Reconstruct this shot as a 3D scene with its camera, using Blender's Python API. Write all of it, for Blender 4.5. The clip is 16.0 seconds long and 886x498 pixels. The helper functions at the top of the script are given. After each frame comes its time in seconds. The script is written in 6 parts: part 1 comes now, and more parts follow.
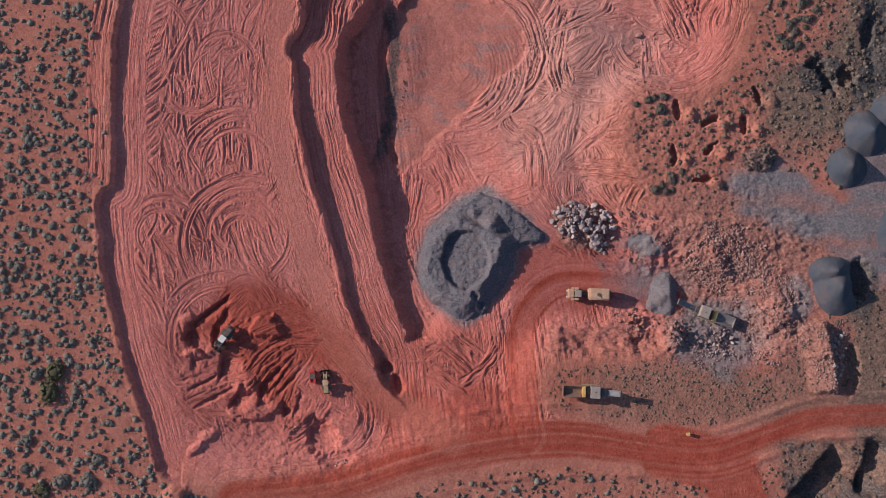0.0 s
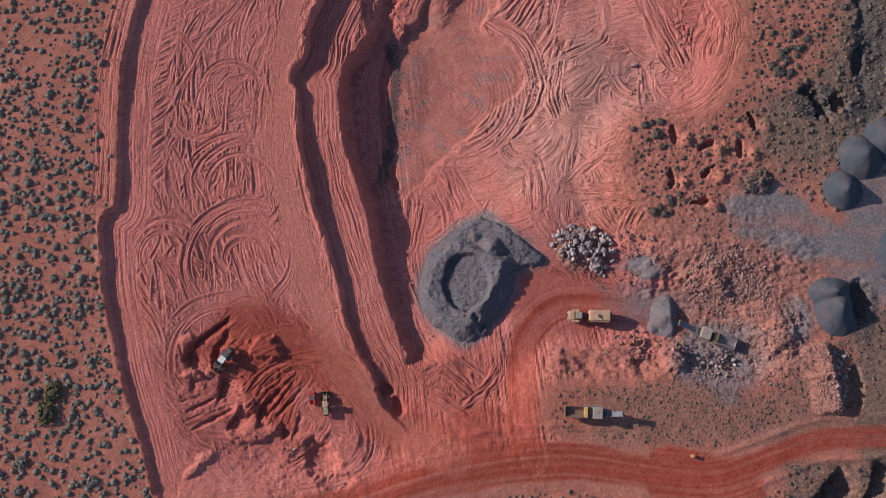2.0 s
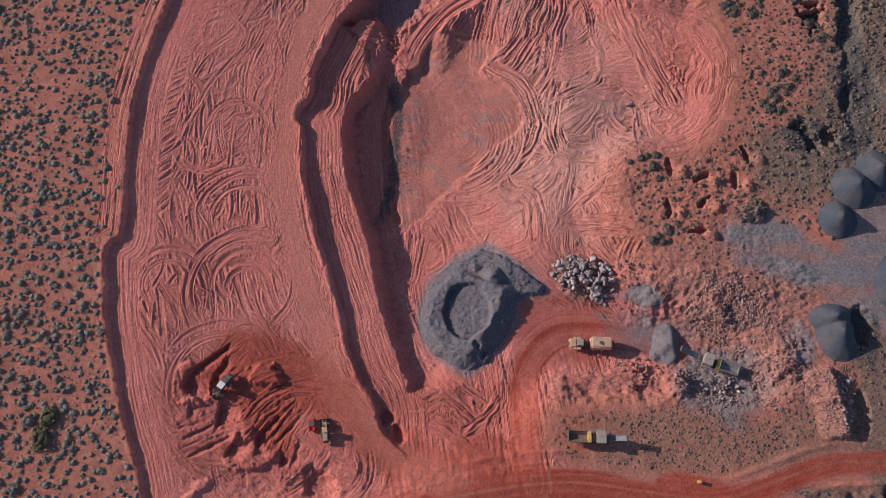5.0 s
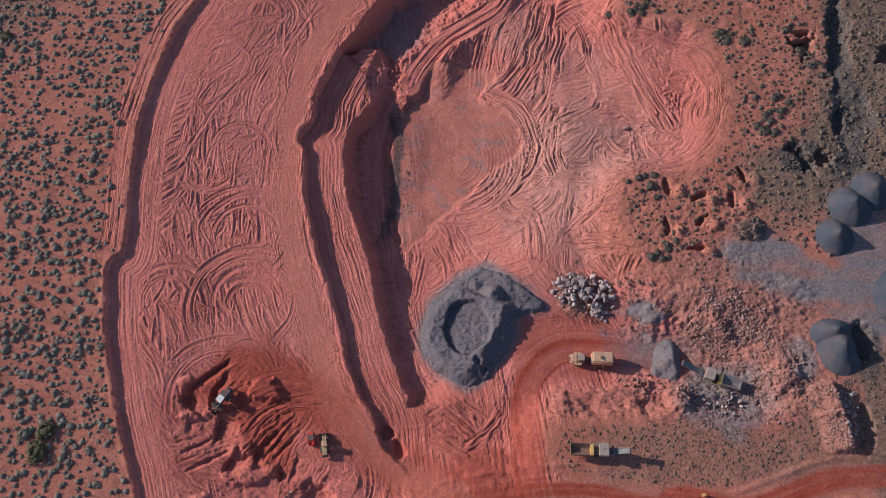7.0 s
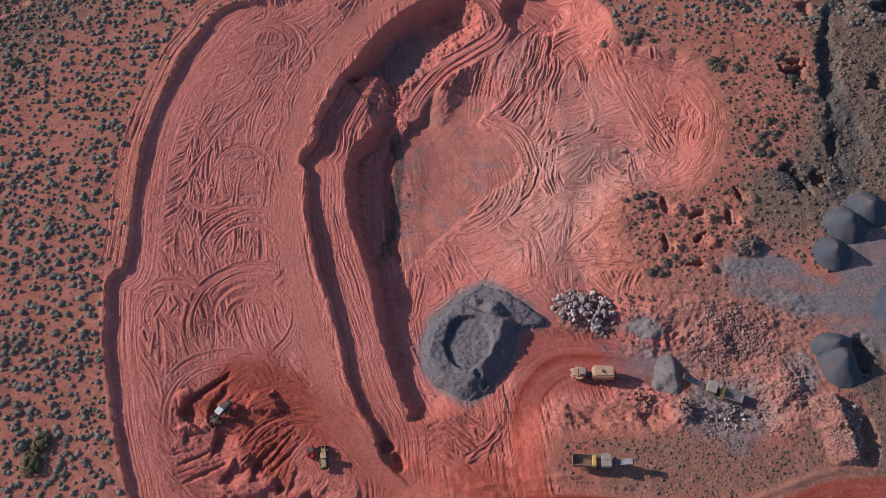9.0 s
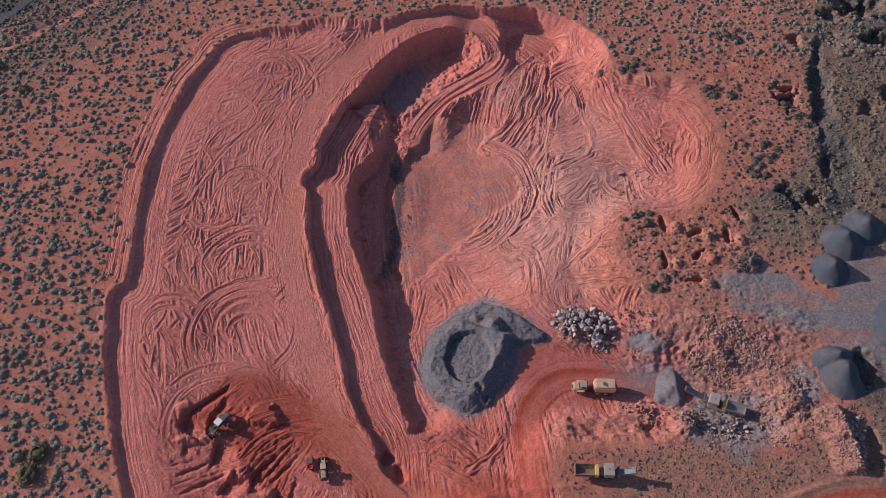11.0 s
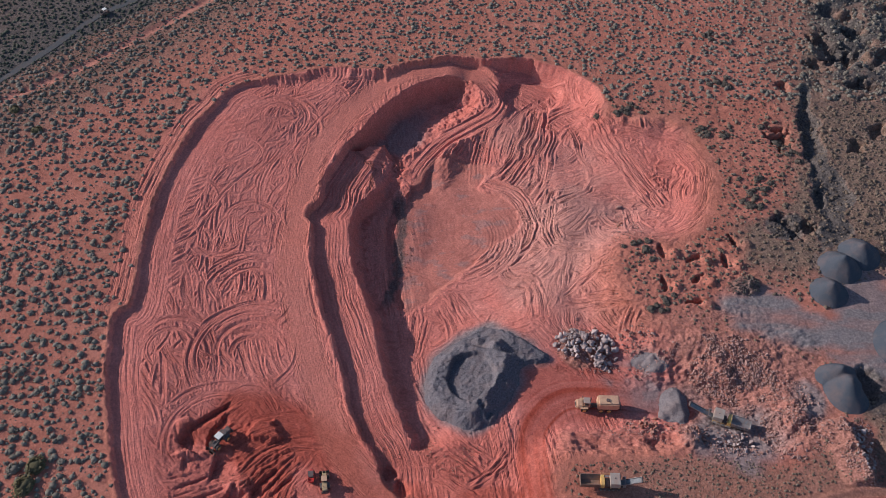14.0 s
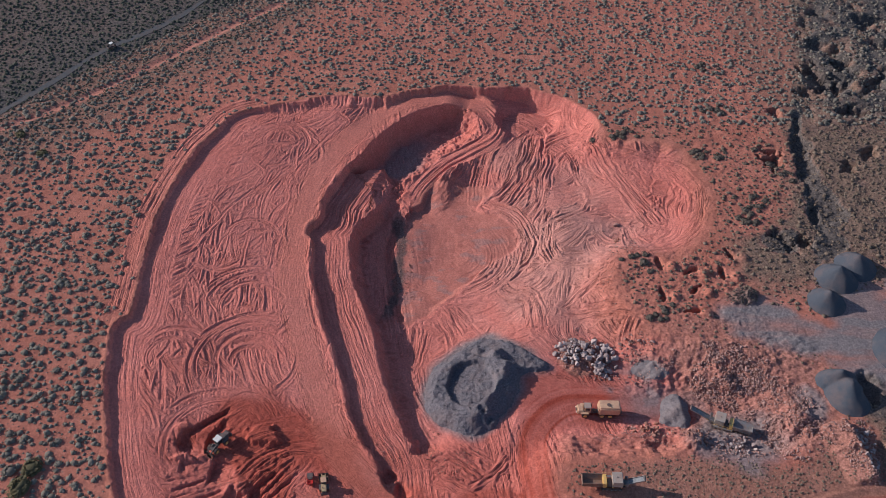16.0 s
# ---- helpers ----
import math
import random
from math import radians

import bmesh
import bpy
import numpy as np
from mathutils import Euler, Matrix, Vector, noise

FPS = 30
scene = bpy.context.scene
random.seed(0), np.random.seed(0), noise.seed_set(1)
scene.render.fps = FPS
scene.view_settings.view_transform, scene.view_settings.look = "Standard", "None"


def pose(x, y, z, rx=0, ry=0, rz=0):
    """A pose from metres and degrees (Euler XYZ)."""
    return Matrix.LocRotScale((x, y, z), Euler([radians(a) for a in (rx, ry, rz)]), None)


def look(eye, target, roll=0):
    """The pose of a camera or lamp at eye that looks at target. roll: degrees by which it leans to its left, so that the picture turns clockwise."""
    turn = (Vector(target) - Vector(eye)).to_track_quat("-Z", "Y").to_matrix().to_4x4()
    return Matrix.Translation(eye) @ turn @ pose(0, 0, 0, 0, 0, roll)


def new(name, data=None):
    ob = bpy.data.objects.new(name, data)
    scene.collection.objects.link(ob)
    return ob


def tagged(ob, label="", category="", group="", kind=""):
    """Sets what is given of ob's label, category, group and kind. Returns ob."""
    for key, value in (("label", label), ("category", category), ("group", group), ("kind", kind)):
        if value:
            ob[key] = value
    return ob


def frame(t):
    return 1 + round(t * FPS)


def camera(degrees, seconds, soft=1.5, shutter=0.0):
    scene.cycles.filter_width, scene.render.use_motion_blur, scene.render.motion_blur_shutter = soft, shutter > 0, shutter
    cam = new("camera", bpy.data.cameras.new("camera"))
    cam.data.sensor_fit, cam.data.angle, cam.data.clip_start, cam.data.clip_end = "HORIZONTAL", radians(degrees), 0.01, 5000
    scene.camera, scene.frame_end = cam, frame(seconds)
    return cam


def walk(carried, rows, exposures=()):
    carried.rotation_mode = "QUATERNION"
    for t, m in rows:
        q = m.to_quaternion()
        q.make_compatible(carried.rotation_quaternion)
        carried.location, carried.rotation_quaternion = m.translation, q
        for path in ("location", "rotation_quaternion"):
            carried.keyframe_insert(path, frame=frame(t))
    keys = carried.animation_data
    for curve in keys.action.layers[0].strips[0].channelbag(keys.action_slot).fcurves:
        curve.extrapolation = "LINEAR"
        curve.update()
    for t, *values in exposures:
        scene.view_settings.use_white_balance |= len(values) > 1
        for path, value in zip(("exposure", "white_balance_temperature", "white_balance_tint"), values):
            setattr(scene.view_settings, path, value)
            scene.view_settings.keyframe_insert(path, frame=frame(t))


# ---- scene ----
from mathutils import kdtree

cam = camera(48.14, 16.0, soft=0.6)
PATH = [
    (0.0, (-3.31, 9.38, 232.43), (-0.00, 26.23, 0.0), 10.88),
    (1.0, (-3.42, 0.72, 232.21), (-0.08, 28.80, 0.0), 6.58),
    (2.0, (-3.52, -8.12, 231.56), (-0.14, 31.26, 0.0), 4.69),
    (3.0, (-3.65, -16.96, 230.51), (-0.20, 33.61, 0.0), 3.66),
    (4.0, (-3.83, -25.68, 229.07), (-0.26, 35.87, 0.0), 3.06),
    (5.0, (-4.08, -34.23, 227.25), (-0.32, 38.06, 0.0), 2.70),
    (6.0, (-4.39, -42.57, 225.09), (-0.37, 40.20, 0.0), 2.50),
    (7.0, (-4.75, -50.71, 222.59), (-0.40, 42.33, 0.0), 2.39),
    (8.0, (-5.15, -58.68, 219.78), (-0.41, 44.48, 0.0), 2.33),
    (9.0, (-5.56, -66.53, 216.66), (-0.42, 46.69, 0.0), 2.30),
    (10.0, (-5.97, -74.31, 213.23), (-0.45, 49.02, 0.0), 2.25),
    (11.0, (-6.36, -82.07, 209.50), (-0.51, 51.48, 0.0), 2.18),
    (12.0, (-6.71, -89.83, 205.44), (-0.61, 54.10, 0.0), 2.07),
    (13.0, (-7.02, -97.60, 201.03), (-0.73, 56.84, 0.0), 1.93),
    (14.0, (-7.29, -105.36, 196.22), (-0.85, 59.64, 0.0), 1.77),
    (15.0, (-7.54, -113.04, 190.96), (-0.86, 62.31, 0.0), 1.63),
    (16.0, (-7.79, -120.53, 185.17), (-0.60, 64.53, 0.0), 1.56),
]
walk(cam, [(t, look(eye, target, roll)) for t, eye, target, roll in PATH], exposures=[(0.0, 0.50, 6540.0, 11.0), (16.0, 0.58, 6330.0, 11.0)])

# ---- light: low clear afternoon sun from the west-north-west ----
SUN_ELEV, SUN_AZ = radians(22.5), radians(163.0)   # azimuth counter-clockwise from +x
world = bpy.data.worlds.new("sky")
scene.world = world
world.use_nodes = True
wn = world.node_tree.nodes
sky = wn.new("ShaderNodeTexSky")
sky.sky_type = "NISHITA"
sky.sun_disc = False
sky.sun_elevation = SUN_ELEV
sky.sun_rotation = (radians(90.0) - SUN_AZ) % (2 * math.pi)
sky.air_density, sky.dust_density, sky.ozone_density = 1.0, 0.6, 2.5
world.node_tree.links.new(sky.outputs["Color"], wn["Background"].inputs["Color"])
wn["Background"].inputs["Strength"].default_value = 0.074
sun_data = bpy.data.lights.new("sun", "SUN")
sun_data.energy, sun_data.angle, sun_data.color = 3.2, radians(0.53), (1.0, 0.90, 0.80)
sun = new("sun", sun_data)
to_sun = Vector((math.cos(SUN_AZ) * math.cos(SUN_ELEV), math.sin(SUN_AZ) * math.cos(SUN_ELEV), math.sin(SUN_ELEV)))
sun.matrix_world = look(to_sun * 300, (0, 0, 0))

# ---- materials ----
def node_mat(name):
    m = bpy.data.materials.new(name)
    m.use_nodes = True
    nt = m.node_tree
    return m, nt, nt.nodes["Principled BSDF"]


def put(nt, kind, **values):
    n = nt.nodes.new(kind)
    for k, v in values.items():
        n.inputs[k.replace("_", " ")].default_value = v
    return n


def noise_node(nt, coord, scale, detail=4.0, rough=0.6):
    n = put(nt, "ShaderNodeTexNoise", Scale=scale, Detail=detail, Roughness=rough)
    nt.links.new(coord, n.inputs["Vector"])
    return n.outputs["Fac"]


def ramp(nt, fac, lo, hi, a=0.0, b=1.0):
    n = nt.nodes.new("ShaderNodeMapRange")
    n.inputs["From Min"].default_value, n.inputs["From Max"].default_value = lo, hi
    n.inputs["To Min"].default_value, n.inputs["To Max"].default_value = a, b
    nt.links.new(fac, n.inputs["Value"])
    return n.outputs["Result"]


def mixc(nt, fac, a, b, mode="MIX"):
    n = nt.nodes.new("ShaderNodeMix")
    n.data_type, n.blend_type = "RGBA", mode
    for sock, v in ((n.inputs[0], fac), (n.inputs[6], a), (n.inputs[7], b)):
        if isinstance(v, (int, float)):
            sock.default_value = v
        elif isinstance(v, tuple):
            sock.default_value = (*v, 1.0)
        else:
            nt.links.new(v, sock)
    return n.outputs[2]


def bump(nt, height, strength, dist, normal=None):
    n = put(nt, "ShaderNodeBump", Strength=strength, Distance=dist)
    nt.links.new(height, n.inputs["Height"])
    if normal is not None:
        nt.links.new(normal, n.inputs["Normal"])
    return n.outputs["Normal"]


def simple(name, color, rough=0.7, metal=0.0, vary=0.25, scale=6.0, dirt=None, dirt_amount=0.5, relief=0.02):
    """Painted, rubbed or dusty surface: two scales of variation, a dust coat and slight relief."""
    m, nt, b = node_mat(name)
    co = nt.nodes.new("ShaderNodeTexCoord").outputs["Object"]
    fine, broad = noise_node(nt, co, scale * 4), noise_node(nt, co, scale * 0.4, 3.0)
    col = mixc(nt, ramp(nt, fine, 0.3, 0.7), tuple(c * (1 - vary) for c in color), tuple(min(1, c * (1 + vary)) for c in color))
    if dirt:
        col = mixc(nt, ramp(nt, broad, 0.38, 0.66, 0.0, dirt_amount), col, dirt)
    nt.links.new(col, b.inputs["Base Color"])
    b.inputs["Roughness"].default_value, b.inputs["Metallic"].default_value = rough, metal
    nt.links.new(bump(nt, fine, 0.3, relief), b.inputs["Normal"])
    return m


def ground_material():
    """Desert soil: the mask layers say which soil lies where; noise gives stain, grain and relief."""
    m, nt, b = node_mat("desert_soil")
    co = nt.nodes.new("ShaderNodeTexCoord").outputs["Object"]
    big, mid = noise_node(nt, co, 0.05, 5.0), noise_node(nt, co, 0.35, 5.0)
    fine, grain = noise_node(nt, co, 1.8, 5.0, 0.65), noise_node(nt, co, 7.0, 3.0, 0.7)
    col = mixc(nt, ramp(nt, mid, 0.35, 0.68), NAT_A, NAT_B)
    col = mixc(nt, ramp(nt, big, 0.40, 0.65, 0.0, 0.6), col, NAT_C)
    masks = []
    for layer in ("soil_one", "soil_two", "soil_three"):
        at = nt.nodes.new("ShaderNodeAttribute")
        at.attribute_name = layer
        sep = nt.nodes.new("ShaderNodeSeparateColor")
        nt.links.new(at.outputs["Color"], sep.inputs["Color"])
        masks += [sep.outputs["Red"], sep.outputs["Green"], sep.outputs["Blue"]]
    pink, gravel, fresh, basalt, pale, brown, mud, rubble, dusty = masks
    pinkc = mixc(nt, ramp(nt, mid, 0.32, 0.70), PINK_A, PINK_B)
    pinkc = mixc(nt, ramp(nt, big, 0.38, 0.66, 0.0, 0.55), pinkc, PINK_C)
    col = mixc(nt, pink, col, pinkc)
    col = mixc(nt, brown, col, mixc(nt, ramp(nt, fine, 0.35, 0.65), BROWN_A, BROWN_B))
    col = mixc(nt, fresh, col, mixc(nt, ramp(nt, mid, 0.3, 0.7), FRESH_A, FRESH_B))
    col = mixc(nt, mud, col, mixc(nt, ramp(nt, mid, 0.35, 0.7), MUD_A, MUD_B))
    col = mixc(nt, pale, col, PALE)
    col = mixc(nt, rubble, col, mixc(nt, ramp(nt, fine, 0.38, 0.62), RUB_A, RUB_B))
    col = mixc(nt, gravel, col, mixc(nt, ramp(nt, fine, 0.3, 0.7), GREY_A, GREY_B))
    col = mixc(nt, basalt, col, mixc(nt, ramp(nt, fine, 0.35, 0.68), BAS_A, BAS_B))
    col = mixc(nt, dusty, col, DUSTY)
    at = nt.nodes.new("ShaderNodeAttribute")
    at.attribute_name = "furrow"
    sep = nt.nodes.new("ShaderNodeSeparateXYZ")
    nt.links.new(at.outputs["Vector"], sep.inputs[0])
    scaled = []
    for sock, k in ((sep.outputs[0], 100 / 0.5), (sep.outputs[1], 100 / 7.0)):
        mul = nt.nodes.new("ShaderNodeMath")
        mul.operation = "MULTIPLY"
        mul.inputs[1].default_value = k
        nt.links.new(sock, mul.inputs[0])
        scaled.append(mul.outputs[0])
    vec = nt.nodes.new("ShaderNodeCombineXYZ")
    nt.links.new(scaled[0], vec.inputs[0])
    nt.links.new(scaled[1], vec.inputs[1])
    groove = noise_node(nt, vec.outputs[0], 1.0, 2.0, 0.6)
    about = nt.nodes.new("ShaderNodeMath")
    about.operation = "SUBTRACT"
    about.inputs[1].default_value = 0.5
    nt.links.new(groove, about.inputs[0])
    even = nt.nodes.new("ShaderNodeMath")
    even.operation = "ABSOLUTE"
    nt.links.new(about.outputs[0], even.inputs[0])
    gm = nt.nodes.new("ShaderNodeMath")
    gm.operation = "MULTIPLY"
    nt.links.new(even.outputs[0], gm.inputs[0])
    nt.links.new(sep.outputs[2], gm.inputs[1])
    # furrow streaks: loose soil tone and groove shade, both put into the colour
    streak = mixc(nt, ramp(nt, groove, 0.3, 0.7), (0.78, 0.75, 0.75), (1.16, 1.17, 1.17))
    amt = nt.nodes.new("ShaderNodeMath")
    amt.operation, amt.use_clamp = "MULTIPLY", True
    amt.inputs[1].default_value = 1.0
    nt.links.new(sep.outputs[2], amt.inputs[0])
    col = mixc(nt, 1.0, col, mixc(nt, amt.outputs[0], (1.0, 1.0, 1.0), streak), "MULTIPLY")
    shade = nt.nodes.new("ShaderNodeMath")
    shade.operation = "MULTIPLY"
    nt.links.new(ramp(nt, fine, 0.25, 0.75, 0.68, 1.28), shade.inputs[0])
    nt.links.new(ramp(nt, grain, 0.25, 0.75, 0.72, 1.26), shade.inputs[1])
    comb = nt.nodes.new("ShaderNodeCombineColor")
    for i in range(3):
        nt.links.new(shade.outputs[0], comb.inputs[i])
    col = mixc(nt, 1.0, col, comb.outputs[0], "MULTIPLY")
    nt.links.new(col, b.inputs["Base Color"])
    b.inputs["Roughness"].default_value = 0.95
    b.inputs["Specular IOR Level"].default_value = 0.15
    n0 = bump(nt, gm.outputs[0], 1.0, -0.8)
    n1 = bump(nt, fine, 0.7, 0.20, n0)
    nt.links.new(bump(nt, grain, 0.8, 0.09, n1), b.inputs["Normal"])
    return m


NAT_A, NAT_B, NAT_C = (0.42, 0.155, 0.114), (0.53, 0.21, 0.161), (0.40, 0.138, 0.100)
PINK_A, PINK_B, PINK_C = (0.575, 0.188, 0.160), (0.665, 0.236, 0.201), (0.545, 0.157, 0.123)
BROWN_A, BROWN_B = (0.15, 0.10, 0.08), (0.265, 0.173, 0.135)
FRESH_A, FRESH_B = (0.31, 0.054, 0.036), (0.41, 0.086, 0.059)
MUD_A, MUD_B = (0.42, 0.148, 0.120), (0.52, 0.198, 0.162)
PALE = (0.51, 0.252, 0.218)
RUB_A, RUB_B = (0.26, 0.118, 0.095), (0.43, 0.2, 0.165)
GREY_A, GREY_B = (0.165, 0.155, 0.168), (0.25, 0.226, 0.236)
BAS_A, BAS_B = (0.065, 0.06, 0.062), (0.155, 0.13, 0.122)
DUSTY = (0.50, 0.182, 0.135)
MAT_GROUND = ground_material()


def leaf_material(name, c1, c2):
    m, nt, b = node_mat(name)
    info = nt.nodes.new("ShaderNodeNewGeometry")
    col = mixc(nt, info.outputs["Random Per Island"], c1, c2)
    nt.links.new(col, b.inputs["Base Color"])
    b.inputs["Roughness"].default_value = 0.95
    b.inputs["Specular IOR Level"].default_value = 0.05
    return m


def rock_material(name, c1, c2):
    m, nt, b = node_mat(name)
    co = nt.nodes.new("ShaderNodeTexCoord").outputs["Object"]
    isl = nt.nodes.new("ShaderNodeNewGeometry").outputs["Random Per Island"]
    inf = nt.nodes.new("ShaderNodeObjectInfo").outputs["Random"]
    add = nt.nodes.new("ShaderNodeMath")
    add.operation = "ADD"
    nt.links.new(isl, add.inputs[0])
    nt.links.new(inf, add.inputs[1])
    fr = nt.nodes.new("ShaderNodeMath")
    fr.operation = "FRACT"
    nt.links.new(add.outputs[0], fr.inputs[0])
    fine = noise_node(nt, co, 5.0, 4.0, 0.7)
    col = mixc(nt, fr.outputs[0], c1, c2)
    col = mixc(nt, ramp(nt, fine, 0.5, 0.75, 0.0, 0.5), col, tuple(0.55 * c for c in c1))
    nt.links.new(col, b.inputs["Base Color"])
    b.inputs["Roughness"].default_value = 0.9
    b.inputs["Specular IOR Level"].default_value = 0.2
    nt.links.new(bump(nt, fine, 0.5, 0.08), b.inputs["Normal"])
    return m


MAT_SHRUB = leaf_material("sage_leaf", (0.165, 0.147, 0.127), (0.24, 0.213, 0.184))
MAT_GREENBUSH = leaf_material("creosote_leaf", (0.095, 0.085, 0.05), (0.155, 0.135, 0.085))
MAT_THICKET = leaf_material("thicket_leaf", (0.10, 0.083, 0.072), (0.165, 0.138, 0.12))
MAT_DRYBUSH = leaf_material("dry_brush", (0.14, 0.105, 0.083), (0.225, 0.172, 0.138))
MAT_ROCK_GREY = rock_material("grey_limestone", (0.25, 0.19, 0.19), (0.52, 0.42, 0.41))
MAT_ROCK_RED = rock_material("red_sandstone", (0.27, 0.12, 0.09), (0.42, 0.22, 0.18))
MAT_ROCK_MIX = rock_material("mixed_rubble", (0.23, 0.122, 0.108), (0.47, 0.29, 0.258))
MAT_BASALT = rock_material("black_basalt", (0.045, 0.04, 0.042), (0.15, 0.122, 0.11))


def gravel_material(name, c1, c2, scale):
    m, nt, b = node_mat(name)
    co = nt.nodes.new("ShaderNodeTexCoord").outputs["Object"]
    f, br = noise_node(nt, co, scale, 4.0, 0.7), noise_node(nt, co, 0.25, 4.0)
    col = mixc(nt, ramp(nt, f, 0.3, 0.7), c1, c2)
    col = mixc(nt, ramp(nt, br, 0.45, 0.7, 0.0, 0.35), col, (0.25, 0.16, 0.14))
    nt.links.new(col, b.inputs["Base Color"])
    b.inputs["Roughness"].default_value = 0.92
    b.inputs["Specular IOR Level"].default_value = 0.2
    nt.links.new(bump(nt, f, 0.9, 0.2), b.inputs["Normal"])
    return m


MAT_GRAVEL = gravel_material("crushed_grey_gravel", (0.06, 0.057, 0.072), (0.228, 0.206, 0.232), 2.6)
MAT_FINES = gravel_material("grey_stone_fines", (0.062, 0.073, 0.097), (0.09, 0.102, 0.13), 7.0)


MAT_GRAVEL_PALE = gravel_material("pinkish_crushed_stone", (0.115, 0.105, 0.118), (0.27, 0.232, 0.245), 2.6)
# ---- plan of the quarry, metres ----
RIM_WEST = [
    (-63.4, -27), (-66.7, -22.5), (-68.5, -16), (-70.1, -10.8), (-71.5, -7.6), (-73.6, -1.7), (-75.4, 4.2),
    (-76.7, 9.5), (-78.5, 16.1), (-80, 22.7), (-80.6, 28), (-81.3, 34.6), (-81.4, 38.7), (-80.3, 40.5), (-78.1, 41.3),
    (-77.9, 45.4), (-78, 52.1), (-78.4, 58.9), (-78.3, 65.7), (-78.3, 72.5), (-77.9, 78), (-75.9, 89.3), (-73.6, 99.1),
    (-71.3, 107), (-66.9, 114.7), (-64.3, 120.5), (-60.2, 123.9), (-52.2, 126.8), (-41.2, 129.8), (-33.5, 132.1),
    (-24.6, 131.3), (-17.6, 131.4), (-10.6, 134.4), (-3.5, 135.9),
]
RIM_EAST = [
    (3.7, 138.1), (12.6, 136.6), (19.8, 136.7), (26.1, 137), (31.3, 134.6), (36.4, 132.6), (40.5, 129.4),
    (44.5, 125.9), (46.8, 123.1), (51.5, 112.6), (67.2, 109.9), (73.1, 100.8), (76, 88.4), (73.8, 76.7), (67.6, 65.7),
    (58.3, 60.4), (47.3, 60.6), (44.4, 51), (49.7, 40), (60.4, 34.5), (73.9, 29.1), (88.6, 22.3), (86.9, 10.1),
    (77.1, -0.5), (69, -1.2), (55.7, 1.2), (46.2, 0.7), (36.8, -0.3), (26.8, -1.6), (23.4, -8.2), (27.3, -14.2),
    (1.9, -20.5), (-19.1, -28.8), (-50.6, -30.2),
]
RIM = RIM_WEST + RIM_EAST
STRIP = [
    (-26.5, 104), (-29.6, 98.5), (-31.8, 93.5), (-33.8, 87.9), (-34.4, 80.8), (-37, 77.4), (-37.5, 73.9), (-35.7, 72),
    (-35.6, 65.9), (-35.1, 58.8), (-33.4, 51.7), (-31.9, 44.6), (-29.5, 37.8), (-27.4, 30.9),
    (-24.8, 22.7), (-23.4, 16), (-21.4, 10.6), (-19.8, 6.5), (-17.8, 3.6), (-16.2, -0.2), (-15.1, -3.9), (-12.7, -6.8),
    (-9.3, -10.2), (-6, -12.8), (10.2, -0.3), (15.8, 18.6), (10.6, 41.9), (2.5, 73.9), (-8, 90.9), (-9.4, 101.3),
    (-17.3, 105.4),
]
PIT = [
    (-15.4, 98.5), (-16.4, 93.5), (-18.6, 88.9), (-20.8, 84.6), (-23.9, 81.2), (-25.4, 77.5), (-25.7, 74), (-25.6, 66.7), (-24.6, 59.4),
    (-22.2, 52.2), (-19.8, 45.1), (-17.7, 38.1), (-16.8, 32.4), (-15.7, 26.8), (-14.1, 21.4), (-12, 15.9), (-10.7, 11.9), (-9.5, 7.2), (-8.4, 3.8), (-1.9, 5.1),
    (3.5, 10.5), (15.9, 26.7), (24.2, 41.8), (29.9, 59.8), (31.5, 76.6), (30.3, 87.9), (29.4, 97.5), (17.1, 115.8), (12.2, 121.3),
    (3.3, 112.2), (-5.3, 101.2), (-9, 97.5), (-12.5, 102),
]
TRENCH = [
    (-27.9, 102), (-26.4, 104.5), (-23.5, 108.7), (-19.6, 114.5), (-15.6, 120.1), (-10.6, 124.6), (-3.8, 128.3), (3.1, 130.7), (7.8, 130.6),
    (11.2, 127), (11.8, 123), (9.6, 118.6), (5.2, 114.9), (-0.4, 110.4), (-6.2, 104.8), (-9.6, 100), (-13, 98.6), (-15.4, 99.6), (-18.2, 103.9),
    (-21.6, 103.7), (-23.2, 102.3), (-25.4, 102.2),
]
MUD = [
    (-10.8, 45.3), (-5.9, 48.8), (1.1, 55.4), (7.4, 62.2), (12.4, 67.9), (20.2, 73.3), (20.9, 80.7), (16, 86.8),
    (9.7, 90.8), (14.6, 97.1), (8, 100.9), (-1.2, 102.1), (-6.3, 97.1), (-11.5, 83.9), (-12.9, 72.4), (-12.9, 58.2),
    (-11.8, 48.2),
]
HAUL = [
    (12.6, 132.3), (0.1, 133.7), (-10.6, 130.7), (-21, 123.4), (-30.7, 110.3), (-37.2, 94.4), (-40, 67.9),
    (-39.9, 56.9), (-37.8, 45.9), (-34.3, 32.2), (-30.8, 21.4), (-27.4, 10.6), (-22, -0.1), (-14, -8.1), (-6, -14.1),
    (2, -17.5),
]
CROSSROAD = [
    (-48.1, -31.6), (-24.4, -28.9), (-8.6, -23.8), (8.6, -19.9), (28.5, -18.1), (48.4, -20.8), (61.7, -21.6),
    (72.5, -18.3), (86, -13.8), (95.4, -13.2), (111.5, -12.6),
]
SIDEROAD = [
    (20, -17.6), (18.8, -8.3), (18.2, 2.4), (19.6, 10.4), (25.8, 17.1), (33.2, 18.4), (46.8, 17), (54.8, 15),
]
FORK = [
    (51.8, -21.2), (61, -23.8), (67.4, -29), (68.5, -36.8),
]
